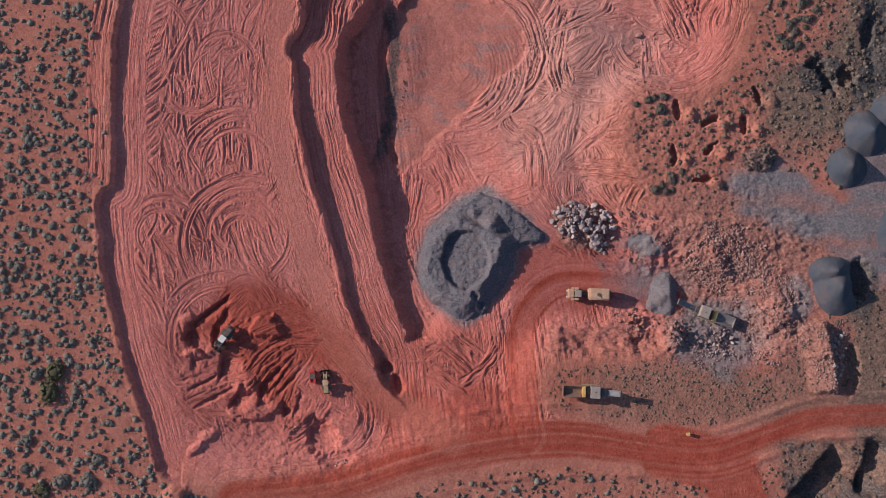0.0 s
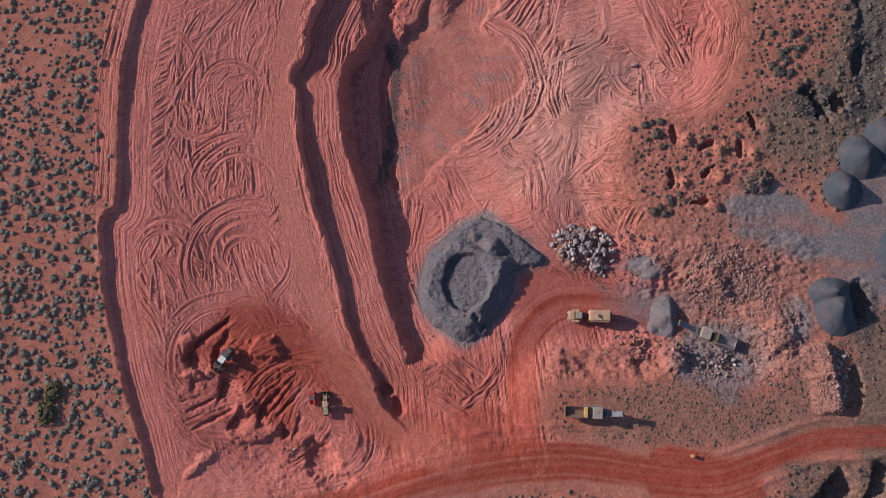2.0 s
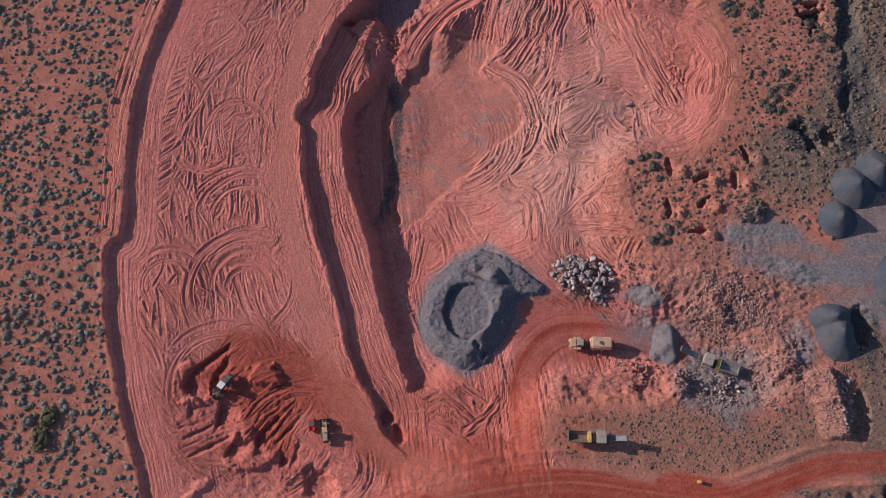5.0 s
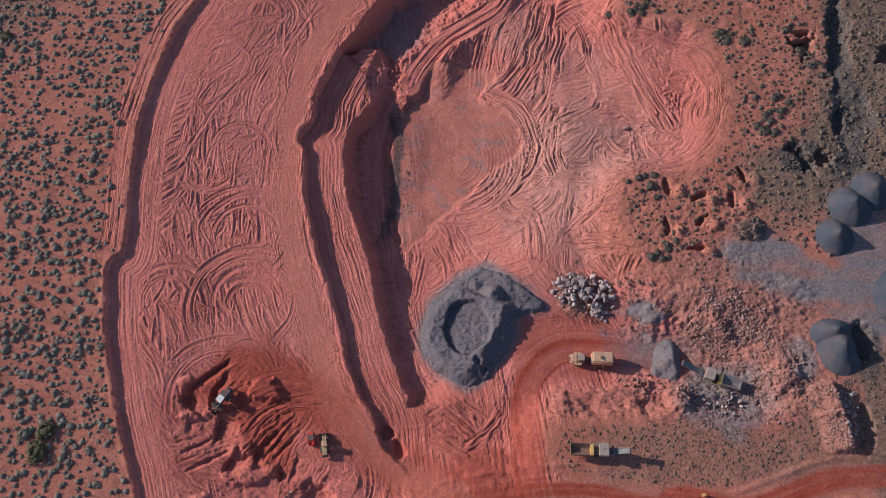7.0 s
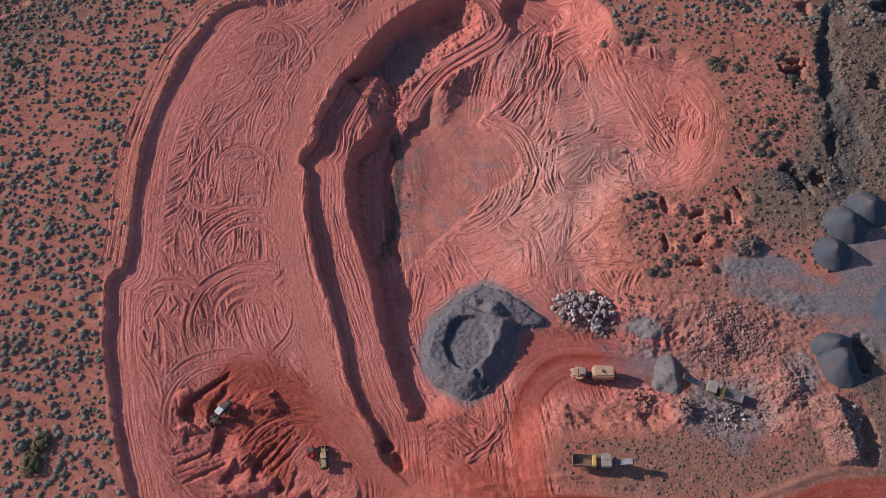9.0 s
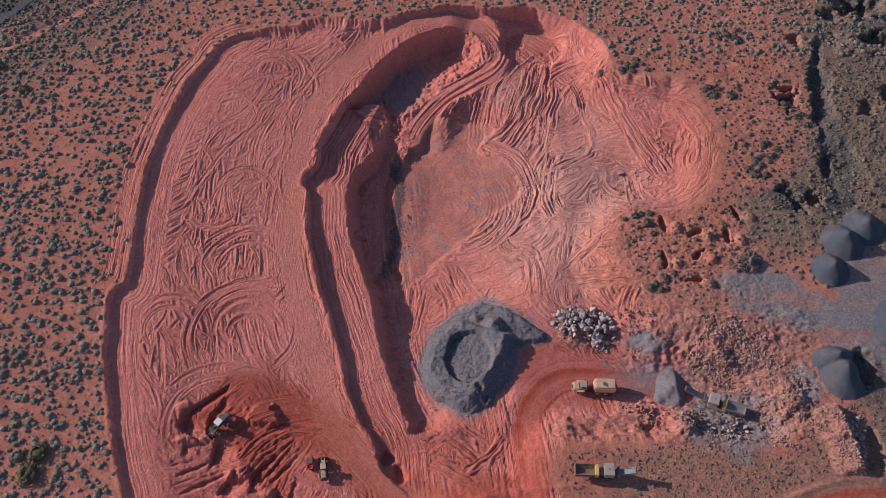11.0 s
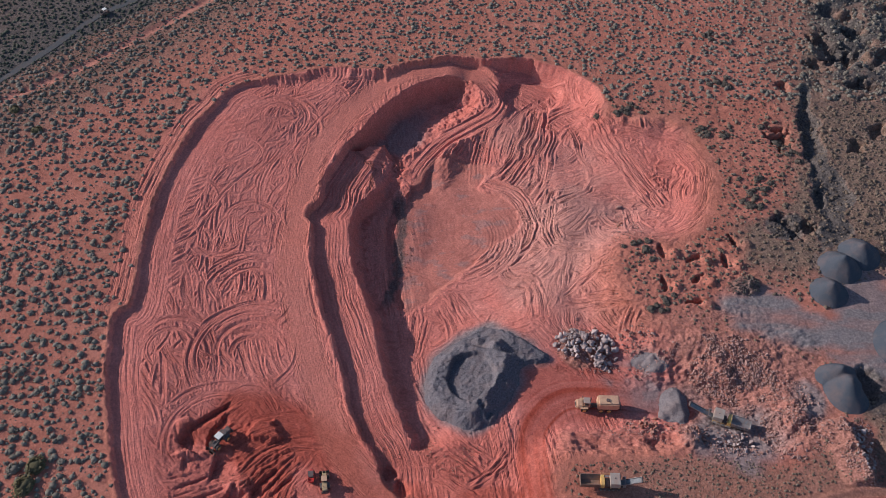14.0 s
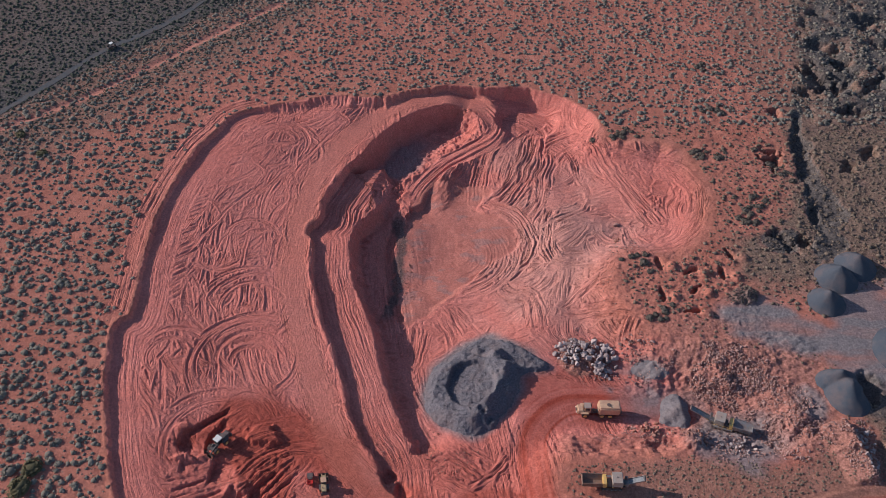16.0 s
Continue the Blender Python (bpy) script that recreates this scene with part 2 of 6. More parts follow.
RAMP = [
    (1.5, 133.9), (10.1, 133.2), (15.6, 127.2), (17.2, 121.6), (14.2, 116.6), (7.8, 112.5), (1.2, 108.4), (-3.9, 103.2), (-7.5, 97.6), (-8.6, 94),
]
PAVED = [
    (-135.6, 119.4), (-133.2, 122.7), (-127, 130.7), (-120.6, 139.3), (-114.2, 149.6), (-107.5, 158.1), (-99.2, 165.5), (-91.3, 173.9), (-83.5, 184.8),
]
DIRTRACK = [
    (-133.7, 113.1), (-122.6, 120.8), (-109.8, 130.8), (-96.8, 143.5), (-87.7, 153), (-71.7, 169.9), (-54.3, 186.2),
]
RING = [
    (-5.9, 22.6), (-4.3, 15.9), (0.8, 11.4), (4.8, 9.4), (9, 11), (13.2, 16), (16.6, 21.5), (17.8, 26.5), (25, 29),
    (20.5, 33.5), (13, 39.5), (8, 40.3), (2.3, 36.5), (-3.9, 30.7),
]
FLOWBED = [
    (114, 133), (111, 120), (109.3, 107.7), (107.9, 98.6), (107.6, 90), (111.8, 85.6), (110.6, 75.4), (104, 61.7), (97, 58), (99.4, 66), (100.2, 74), (101, 81),
    (103.3, 96.4), (105.5, 112.3), (108, 126),
]
FOOTSLIT = [
    (-13.4, 84.2), (-14.6, 78.9), (-15.3, 73.6), (-14.8, 68.4), (-14.2, 61), (-13.5, 53.6), (-11.6, 48.5),
]
GREYAREA = [
    (68.2, 41.1), (73.7, 45.1), (83.1, 44.4), (89.8, 41), (93.8, 39.7), (120, 54), (120, 20), (98.5, 18.1),
    (92, 26.2), (86.7, 28.9), (76, 31.6), (70.6, 32.3),
]
FRESH1 = [
    (-51.6, 18.7), (-42.2, 20), (-30.1, 13.3), (-22, 6.6), (-14, -6.8), (-3.3, -16.1), (-11.3, -17.4), (-22, -8.1),
    (-32.7, -1.4), (-35.3, -10.6), (-43.3, -9.3), (-48.7, 0), (-60.8, 8.1), (-54.2, 14.7),
]

# ---- noise and plan fields ----
def _hash(i, j, seed):
    h = (i.astype(np.uint32) * np.uint32(374761393)) ^ (j.astype(np.uint32) * np.uint32(668265263)) ^ np.uint32((seed * 2654435761) & 0xFFFFFFFF)
    h = (h ^ (h >> np.uint32(13))) * np.uint32(1274126177)
    h = h ^ (h >> np.uint32(16))
    return (h & np.uint32(0xFFFF)).astype(np.float32) / 65535.0


def vnoise(x, y, seed=0):
    """Value noise in -1..1."""
    xi, yi = np.floor(x), np.floor(y)
    fx, fy = (x - xi).astype(np.float32), (y - yi).astype(np.float32)
    fx, fy = fx * fx * (3 - 2 * fx), fy * fy * (3 - 2 * fy)
    i, j = xi.astype(np.int64), yi.astype(np.int64)
    a, b, c, d = _hash(i, j, seed), _hash(i + 1, j, seed), _hash(i, j + 1, seed), _hash(i + 1, j + 1, seed)
    return 2 * ((a + (b - a) * fx) * (1 - fy) + (c + (d - c) * fx) * fy) - 1


def fbm(x, y, seed=0, octaves=4, gain=0.5):
    out, amp, tot = 0, 1.0, 0.0
    for k in range(octaves):
        ca, sa = math.cos(0.7 * k), math.sin(0.7 * k)
        out = out + amp * vnoise((x * ca - y * sa) * 2.0**k, (x * sa + y * ca) * 2.0**k, seed + 17 * k)
        tot += amp
        amp *= gain
    return out / tot


def smooth(v, lo, hi):
    t = np.clip((v - lo) / (hi - lo), 0, 1)
    return t * t * (3 - 2 * t)


def drop(v, lo, hi):
    """Cut face with a sharp crest that eases out at its foot."""
    t = np.clip((v - lo) / (hi - lo), 0, 1)
    return 1 - (1 - t) ** 1.7


def catmull(pts, closed, step=1.6):
    p = np.array(pts, float)
    p = np.vstack([p[-1], p, p[:2]]) if closed else np.vstack([2 * p[0] - p[1], p, 2 * p[-1] - p[-2]])
    out = []
    for k in range(1, len(p) - 2):
        n = max(1, int(np.linalg.norm(p[k + 1] - p[k]) / step))
        for t in np.arange(n) / n:
            a, b, c, d = p[k - 1 : k + 3]
            out.append(0.5 * (2 * b + (c - a) * t + (2 * a - 5 * b + 4 * c - d) * t**2 + (3 * b - a - 3 * c + d) * t**3))
    out.append(p[1] if closed else p[-2])
    return np.array(out)


FX, FY = np.arange(-165.0, 215.0, 1.0), np.arange(-75.0, 245.0, 1.0)


def plan_field(pts, closed):
    """Signed distance (negative inside, or to the right of an open line) and length along a line, on the coarse plan."""
    c = catmull(pts, closed)
    gx, gy = [v.ravel() for v in np.meshgrid(FX, FY)]
    best, along, side = np.full(gx.shape, 1e9), np.zeros(gx.shape), np.ones(gx.shape)
    inside, run = np.zeros(gx.shape, bool), 0.0
    for a, b in zip(c[:-1], c[1:]):
        e = b - a
        ln = math.hypot(*e)
        if ln < 1e-6:
            continue
        u = np.clip(((gx - a[0]) * e[0] + (gy - a[1]) * e[1]) / ln**2, 0, 1)
        dx, dy = gx - a[0] - u * e[0], gy - a[1] - u * e[1]
        d2 = dx * dx + dy * dy
        near = d2 < best
        best = np.where(near, d2, best)
        along = np.where(near, run + u * ln, along)
        side = np.where(near, np.sign(e[0] * dy - e[1] * dx), side)
        if closed and abs(e[1]) > 1e-9:
            hit = ((a[1] > gy) != (b[1] > gy)) & (gx < e[0] * (gy - a[1]) / e[1] + a[0])
            inside ^= hit
        run += ln
    d = np.sqrt(best)
    d = np.where(inside, -d, d) if closed else d * np.where(side == 0, 1, side)
    return d.reshape(len(FY), len(FX)), along.reshape(len(FY), len(FX)), np.sqrt(best).reshape(len(FY), len(FX))


def sample(field, x, y):
    u, v = np.clip(x - FX[0], 0, len(FX) - 1.001), np.clip(y - FY[0], 0, len(FY) - 1.001)
    i, j = u.astype(int), v.astype(int)
    fu, fv = u - i, v - j
    return (field[j, i] * (1 - fu) + field[j, i + 1] * fu) * (1 - fv) + (field[j + 1, i] * (1 - fu) + field[j + 1, i + 1] * fu) * fv


def levels(points, x, y, power=2.2):
    """A smooth surface through a few spot heights."""
    gx, gy = np.meshgrid(FX[::4], FY[::4])
    num, den = np.zeros(gx.shape), np.zeros(gx.shape)
    for px, py, pz in points:
        w = 1.0 / ((gx - px) ** 2 + (gy - py) ** 2 + 30.0) ** (power / 2 + 0.4)
        num += w * pz
        den += w
    f = num / den
    u, v = np.clip((x - FX[0]) / 4, 0, f.shape[1] - 1.001), np.clip((y - FY[0]) / 4, 0, f.shape[0] - 1.001)
    i, j = u.astype(int), v.astype(int)
    fu, fv = u - i, v - j
    return (f[j, i] * (1 - fu) + f[j, i + 1] * fu) * (1 - fv) + (f[j + 1, i] * (1 - fu) + f[j + 1, i + 1] * fu) * fv


FIELDS = {}
for key, pts, closed in (("rim", RIM, True), ("strip", STRIP, True), ("pit", PIT, True), ("trench", TRENCH, True), ("mud", MUD, True),
                         ("haul", HAUL, False), ("cross", CROSSROAD, False), ("side", SIDEROAD, False), ("fork", FORK, False),
                         ("ramp", RAMP, False), ("paved", PAVED, False), ("dirt", DIRTRACK, False), ("ring", RING, True),
                         ("grey", GREYAREA, True), ("fresh", FRESH1, True), ("bed", FLOWBED, True), ("slit", FOOTSLIT, False)):
    FIELDS[key] = plan_field(pts, closed)


# ---- the ground: one sheet from the quarry to the horizon ----
def axis(stretches, far):
    """Grid lines: stretches of (from, to, step), then ever wider steps out to the horizon."""
    core_lines = np.concatenate([np.arange(a, b, step) for a, b, step in stretches])
    grow = np.array([1.0, 2.2, 4, 7, 12, 20, 34, 60, 110, 200, 380, 700, 1300, 2300, far]) * 1.5
    return np.concatenate([core_lines[0] - grow[::-1], core_lines, core_lines[-1] + grow])


XS = axis([(-165, -86, 0.75), (-86, -20, 0.2), (-20, 80, 0.26), (80, 116, 0.45), (116, 190, 0.75)], 3000.0)
YS = axis([(-48, -36, 0.55), (-36, 140, 0.245), (140, 232, 0.8)], 3000.0)
X, Y = np.meshgrid(XS, YS)
NY, NX = X.shape
D = {k: sample(f[0], X, Y) for k, f in FIELDS.items()}
A = {k: sample(FIELDS[k][2], X, Y) for k in ("haul", "cross", "side", "fork", "ramp", "paved", "dirt", "slit")}   # plain distances
S = {k: sample(FIELDS[k][1], X, Y) for k in ("rim", "strip", "haul", "cross", "side", "ramp", "pit", "mud")}

# natural ground, slightly rolling
far_out = smooth(np.hypot(X, Y - 60), 200, 700)
Z = 0.28 * fbm(X / 45, Y / 45, 3, 3) + 1.1 * smooth(X, 30, 80) * smooth(-Y, -15, 25) 
core = smooth(X, -172, -164) * smooth(-X, -196, -186) * smooth(Y, -52, -46) * smooth(-Y, -238, -230)
hummocks = 0.16 * core * fbm(X / 3.2, Y / 3.2, 5, 3)
Z += hummocks
Z += 6.0 * far_out * fbm(X / 400, Y / 400, 9, 2)

# worked bench inside the rim
BENCH = [(-78, 20, -1.35), (-78, 60, -0.95), (-76, 88, -1.0), (-62, 120, -1.0), (-32, 131, -1.0), (-58, 60, -2.4), (-45, 30, -3.2), (-41, 70, -3.6),
         (-32, 15, -3.7), (-31, 105, -3.7), (-10, 132, -1.5), (8, 134, -1.6), (-20, 122, -3.0), (-68, -15, -0.9), (-74, 2, -1.0), (-30, -15, -2.8), (0, -18, -2.6),
         (-50, 5, -3.0), (20, -10, -3.2), (20, 10, -4.8), (35, 16, -5.6), (55, 15, -5.3), (68, 6, -4.4), (82, 15, -0.8), (45, 25, -5.4),
         (35, 32, -5.8), (45, 60, -4.8), (48, 79, -5.4), (-79, 40, -1.3)]
BENCH += [(60, 85, -2.8), (70, 80, -1.7), (60, 105, -1.6), (65, 71, -2.2), (74, 91, -1.1), (55, 65, -2.8), (35, 95, -6.0), (25, 115, -6.2), (35, 118, -5.6), (47, 116, -2.0), (28, 128, -6.4)]
PITFLOOR = [(-12, 60, -11.6), (-10, 90, -11.2), (0, 75, -10.6), (15, 75, -9.4), (5, 95, -9.8), (22, 90, -7.4), (10, 110, -7.2), (25, 60, -7.2),
            (-9, 40, -10.0), (-7, 25, -8.6), (-3, 12, -7.6), (5, 12, -6.2), (15, 30, -6.6), (0, 50, -9.8), (20, 105, -6.6), (28, 45, -6.2)]
TRENCHFLOOR = [(-24, 106, -11.0), (-10, 118, -10.2), (0, 126, -9.0), (-16, 101, -11.0), (-30, 92, -10.0)]
crumble = 0.45 * fbm(X / 1.7, Y / 1.7, 21, 3) + 0.7 * fbm(X / 7, Y / 7, 22, 2)
steep = np.maximum.reduce([smooth(-X, 55, 66), smooth(Y, 108, 120) * smooth(-X, -52, -44)])
northern = smooth(X, -58, -48) * smooth(-X, 6, 14) * smooth(Y, 115, 122)
south_bank = smooth(X, 24, 34) * smooth(-Y, -8, -3)
width = 13.0 - (12.25 - 5.0 * smooth(X, 26, 36)) * np.maximum(steep, 0.75 * south_bank) + 2.6 * northern
gully = 0.65 * vnoise(S["rim"] / 1.15, D["rim"] / 6, 24) + 0.5 * vnoise(S["rim"] / 0.6, D["rim"] / 4, 26)
cut_d = -(D["rim"] + crumble * (0.40 + 1.1 * (1 - steep)) + (0.35 - 0.2 * smooth(X, 26, 34) + 0.6 * northern) * steep * gully)
cut = np.where(steep > 0.5, drop(cut_d, 0.0, width), smooth(cut_d, -0.05, width))
Z = Z * (1 - cut) + (levels(BENCH, X, Y) + 0.12 * fbm(X / 9, Y / 9, 31, 3)) * cut
Z += 0.45 * (1 - steep) * smooth(Y, 100, 112) * smooth(-D["rim"], 0.3, 2.0) * smooth(D["rim"], -12, -7) * vnoise(S["rim"] / 1.4 + 0.3 * crumble, D["rim"] / 9, 25)
# low spoil lip along the top of the cut
Z += 0.12 * steep * np.exp(-((D["rim"] - 0.5) / 0.5) ** 2) * (1 + fbm(X / 2, Y / 2, 8, 2))

# second step beside the haul road
bite = drop(-(D["strip"] + (0.6 + 2.0 * smooth(X, -8, 0)) * crumble), 0.0, 0.8 + 8.0 * smooth(X, -9, -2)) * smooth(Y, -14, -2)
slip = levels([(-31, 72, -5.0), (-29, 84, -5.9), (-24, 94, -6.4), (-20, 102, -6.5), (-24, 30, -5.0), (-12, 0, -4.7), (-2, -8, -3.8), (5, 20, -6.0), (10, 60, -6.6)], X, Y)
Z = Z * (1 - bite) + slip * bite
Z += 0.28 * np.exp(-((D["strip"] - 0.7) / 0.5) ** 2) * smooth(Y, -5, 5) * smooth(-X, 8, 14) * (0.7 + 0.6 * fbm(X / 2, Y / 2, 41, 2))
# pit and north trench
gentle = smooth(X, -6, 4)
deep = drop(-(D["pit"] + 1.1 * crumble), 0.0, 3.0) * (1 - gentle) + smooth(-(D["pit"] + 2.0 * crumble), -3.0, 12.0) * gentle
Z = Z * (1 - deep) + np.minimum(Z, levels(PITFLOOR, X, Y) + 0.15 * fbm(X / 5, Y / 5, 51, 3)) * deep
gash = drop(-(D["trench"] + 0.8 * crumble), 0.0, 3.0)
Z = Z * (1 - gash) + np.minimum(Z, levels(TRENCHFLOOR, X, Y) + 0.2 * fbm(X / 4, Y / 4, 52, 3)) * gash
# rubble at the foot of the pit wall and the step round the drying mud
Z -= (0.5 + 0.4 * fbm(X / 9, Y / 9, 54, 2)) * smooth(-D["mud"] - 1.6 * crumble, 0.0, 0.6 + 1.2 * smooth(-Y, -66, -58)) * smooth(X, -9, -3)
Z -= 1.2 * smooth(-A["slit"] + 0.9 * crumble, -1.5, -0.5)
foot = np.exp(-((D["pit"] + 6.5) / 2.5) ** 2) * smooth(-X, 4, 10)
Z += 0.5 * foot * np.abs(fbm(X / 1.1, Y / 1.1, 53, 3))

# the ramp that curls down between trench and pit: graded on top, tipped loose towards the trench
rd = A["ramp"] + 0.3 * crumble
graded = smooth(S["ramp"], 0.0, 8.0)
on_ramp = np.where(D["ramp"] >= 0, smooth(-rd, -3.9, -2.6), np.clip((12.0 - rd) / 9.0, 0, 1) ** 0.7) * graded
ramp_z = -3.6 - 5.6 * smooth(S["ramp"], 8.0, 62.0)
Z = Z * (1 - on_ramp) + ramp_z * on_ramp
tipped = graded * (D["ramp"] < 0) * smooth(A["ramp"], 2.6, 3.8) * smooth(-A["ramp"], -10.5, -8.5)
Z += tipped * (0.55 * fbm(X / 2.2, Y / 2.2, 56, 4, 0.65) + 0.22 * vnoise((X + Y) / 0.6, (X - Y) / 0.8, 57))
# sheltered hollow north of the ramp
hollow = smooth(-np.hypot((X - 27) / 1.25, Y - 126), -8.5, -6.0)
Z = Z * (1 - hollow) + np.minimum(Z, -6.6) * hollow

# roads cut and beaten smooth
ROADW = {"haul": 3.6, "cross": 5.2, "side": 4.0, "fork": 5.5}
road = np.zeros_like(Z)
for key, w in ROADW.items():
    road = np.maximum(road, smooth(-A[key] + 0.5 * fbm(X / 4, Y / 4, 61, 2), -w, -w + 2.0))
Z -= hummocks * road * (1 - cut)
Z -= 0.3 * smooth(-A["dirt"], -1.6, -0.6)
Z += 0.4 * np.exp(-((A["cross"] - 4.6 - 3.6 * smooth(-X, -62, -25)) / 0.7) ** 2) * smooth(X, -10, 10) * smooth(A["fork"], 6, 9) * (0.6 + 0.6 * fbm(X / 3, Y / 3, 62, 2))


def mound(cx, cy, h, rx, ry=None, turn=0.0, sharp=1.0, rough=0.25, seed=0):
    """Heap (or hollow, if h is negative) pushed into the ground sheet."""
    global Z
    ry = ry or rx
    reach = max(rx, ry) * 1.6
    ix = slice(np.searchsorted(XS, cx - reach), np.searchsorted(XS, cx + reach))
    iy = slice(np.searchsorted(YS, cy - reach), np.searchsorted(YS, cy + reach))
    x, y = X[iy, ix] - cx, Y[iy, ix] - cy
    ca, sa = math.cos(radians(turn)), math.sin(radians(turn))
    r = np.hypot((x * ca + y * sa) / rx, (-x * sa + y * ca) / ry) + rough * fbm(X[iy, ix] / 1.6, Y[iy, ix] / 1.6, 70 + seed, 3)
    Z[iy, ix] += h * smooth(1.1 - r, 0.0, sharp)


# diggings round the loader: hollow with radiating cuts, thrown heaps
def slot(x0, y0, x1, y1, wide, deep, wall=0.35, taper=1.2):
    """Bucket cut: a steep wall along the line, its floor rising again to the right over the width."""
    global Z
    ln = math.hypot(x1 - x0, y1 - y0)
    tx, ty = (x1 - x0) / ln, (y1 - y0) / ln
    reach = wide + 2.5
    ix = slice(*np.searchsorted(XS, (min(x0, x1) - reach, max(x0, x1) + reach)))
    iy = slice(*np.searchsorted(YS, (min(y0, y1) - reach, max(y0, y1) + reach)))
    x, y = X[iy, ix] - x0, Y[iy, ix] - y0
    u = x * ty - y * tx + 0.35 * fbm(X[iy, ix] / 1.3, Y[iy, ix] / 1.3, 65, 3)
    v = x * tx + y * ty + 0.5 * fbm(X[iy, ix] / 1.1, Y[iy, ix] / 1.1, 66, 2)
    Z[iy, ix] -= deep * np.clip(u / wall, 0, 1) * np.clip(1 - (u - wall) / wide, 0, 1) * smooth(v, -taper * 0.3, taper) * smooth(ln - v, -taper * 0.3, taper)


slot(-55.9, 1.4, -61.6, 5.4, 5.0, 1.3)
slot(-61.6, 5.2, -60.5, 8.4, 4.0, 1.2)
slot(-60.6, 8.2, -50.6, 16.2, 1.7, 1.3, 0.4, 2.5)
slot(-54.9, 4.0, -54.3, 8.8, 2.6, 1.2)
slot(-54.3, 8.4, -51.0, 12.8, 2.2, 1.0, 0.4, 2.0)
slot(-53.0, -4.0, -52.6, 2.2, 5.5, 1.7)
slot(-50.8, -10.6, -47.4, -5.0, 4.5, 1.3)
slot(-43.8, -10.6, -43.6, -5.2, 3.5, 1.2)
slot(-43.8, -5.6, -37.8, -0.6, 1.6, 1.0, 0.35, 2.0)
slot(-37.9, -13.2, -37.8, -10.4, 2.6, 1.2)
slot(-59.3, -2.0, -59.2, 2.2, 2.2, 0.8)
slot(-60.5, -6.5, -53.0, -2.5, 1.0, 0.7, 0.3, 2.5)
slot(-59.0, -10.5, -49.0, -5.2, 0.9, 0.6, 0.3, 2.5)
slot(-41.8, -7.8, -37.0, -1.8, 0.9, 0.7, 0.3, 2.0)
slot(-39.8, -7.8, -34.4, -2.4, 0.8, 0.6, 0.3, 2.0)
slot(-35.8, -13.5, -33.8, -6.5, 1.6, 0.6, 0.3, 2.0)
mound(-41.9, 8.2, 1.2, 4.6, 2.8, -10, 0.5, 0.5, 7)
mound(-46.5, -5.5, 0.8, 3.2, 2.2, 20, 0.6, 0.5, 8)
mound(-44.0, -11.0, 0.9, 6.0, 3.0, 12, 0.6, 0.45, 9)
mound(-58.0, 2.0, 0.9, 4.0, 1.6, 5, 0.6, 0.5, 10)
mound(-60.2, 10.2, 0.8, 2.0, 1.5, 0, 0.8, 0.3, 11)
mound(-28.5, -17.5, -1.2, 4.0, 5.0, 30, 0.5, 0.3, 12)
mound(-24.6, -22.5, -0.8, 4.2, 2.0, 10, 0.5, 0.3, 13)
mound(-22.5, -16.0, 0.6, 5.5, 4.5, 30, 0.7, 0.3, 14)
mound(-13.8, -1.6, -1.3, 1.9, 2.0, 0, 0.5, 0.3, 15)
mound(-10.8, -5.6, -1.4, 1.7, 2.6, 20, 0.5, 0.3, 16)
mound(-61.5, -30.5, 1.8, 3.6, 3.0, 0, 0.9, 0.15, 17)
mound(-55.0, -17.0, 0.7, 2.6, 1.4, 30, 0.8, 0.3, 18)
mound(-57.5, -19.8, 0.7, 3.0, 1.2, 40, 0.8, 0.3, 19)
digs = smooth(-np.hypot((X + 48) / 1.25, Y - 0.5) + 3 * crumble, -13, -8)
Z += digs * (0.20 * fbm(X / 2.0 + 0.4 * Y, Y / 2.0, 118, 4) + 0.14 * fbm(X / 0.7, Y / 0.7, 119, 2))
badland = smooth(-np.hypot((X + 36) / 2.0, Y + 16) + 2 * crumble, -9, -5)
Z += badland * 0.5 * fbm(X / 2.6, Y / 1.8, 120, 4)
# dug prospect trenches with their spoil
for k, (hx, hy, turn) in enumerate([(55.9, 59.2, 100), (64.0, 56.8, 40), (71.9, 55.6, 98), (63.4, 49.8, 38), (54.9, 48.3, 80), (61.8, 42.7, 10), (75.4, 62.6, 120)]):
    mound(hx, hy, -1.5, 2.2, 0.85, turn + 12 * math.sin(5.0 * k), 0.25, 0.55, 80 + k)
    mound(hx + 3.2, hy - 1.2, 0.9, 2.1, 1.6, turn, 0.9, 0.4, 90 + k)
# broken spoil between side road and the scrub tongue, and below the pit's south end
spoil = smooth(-np.abs(Y - 4.2 + 0.06 * (X - 40)) + 1.5 * crumble, -4.6, -2.0) * smooth(X, 22, 26) * smooth(-X, -60, -56)
spoil = np.maximum(spoil, 0.8 * smooth(-np.hypot((X - 2) / 0.6, (Y - 2)) + 2 * crumble, -9, -4))
Z += spoil * (0.25 * np.abs(fbm(X / 4.5 + 0.3 * Y, Y / 2.6, 110, 4)) + 0.22 * fbm(X / 0.9, Y / 0.9, 111, 3, 0.65) + 0.55 * (0.45 - np.abs(vnoise((Y + 0.35 * X + 0.6 * crumble) / 0.75, (X - 0.35 * Y) / 4.0, 112))))
mound(33.2, 32.2, 1.3, 7.0, 6.0, -25, 0.9, 0.3, 147)
mound(62.0, 23.5, 1.6, 8.0, 3.2, -20, 0.8, 0.5, 140)
mound(50.5, 26.0, 1.3, 4.5, 4.0, 0, 0.8, 0.5, 141)
mound(54.0, 5.5, 1.9, 3.4, 3.6, 0, 0.8, 0.4, 142)
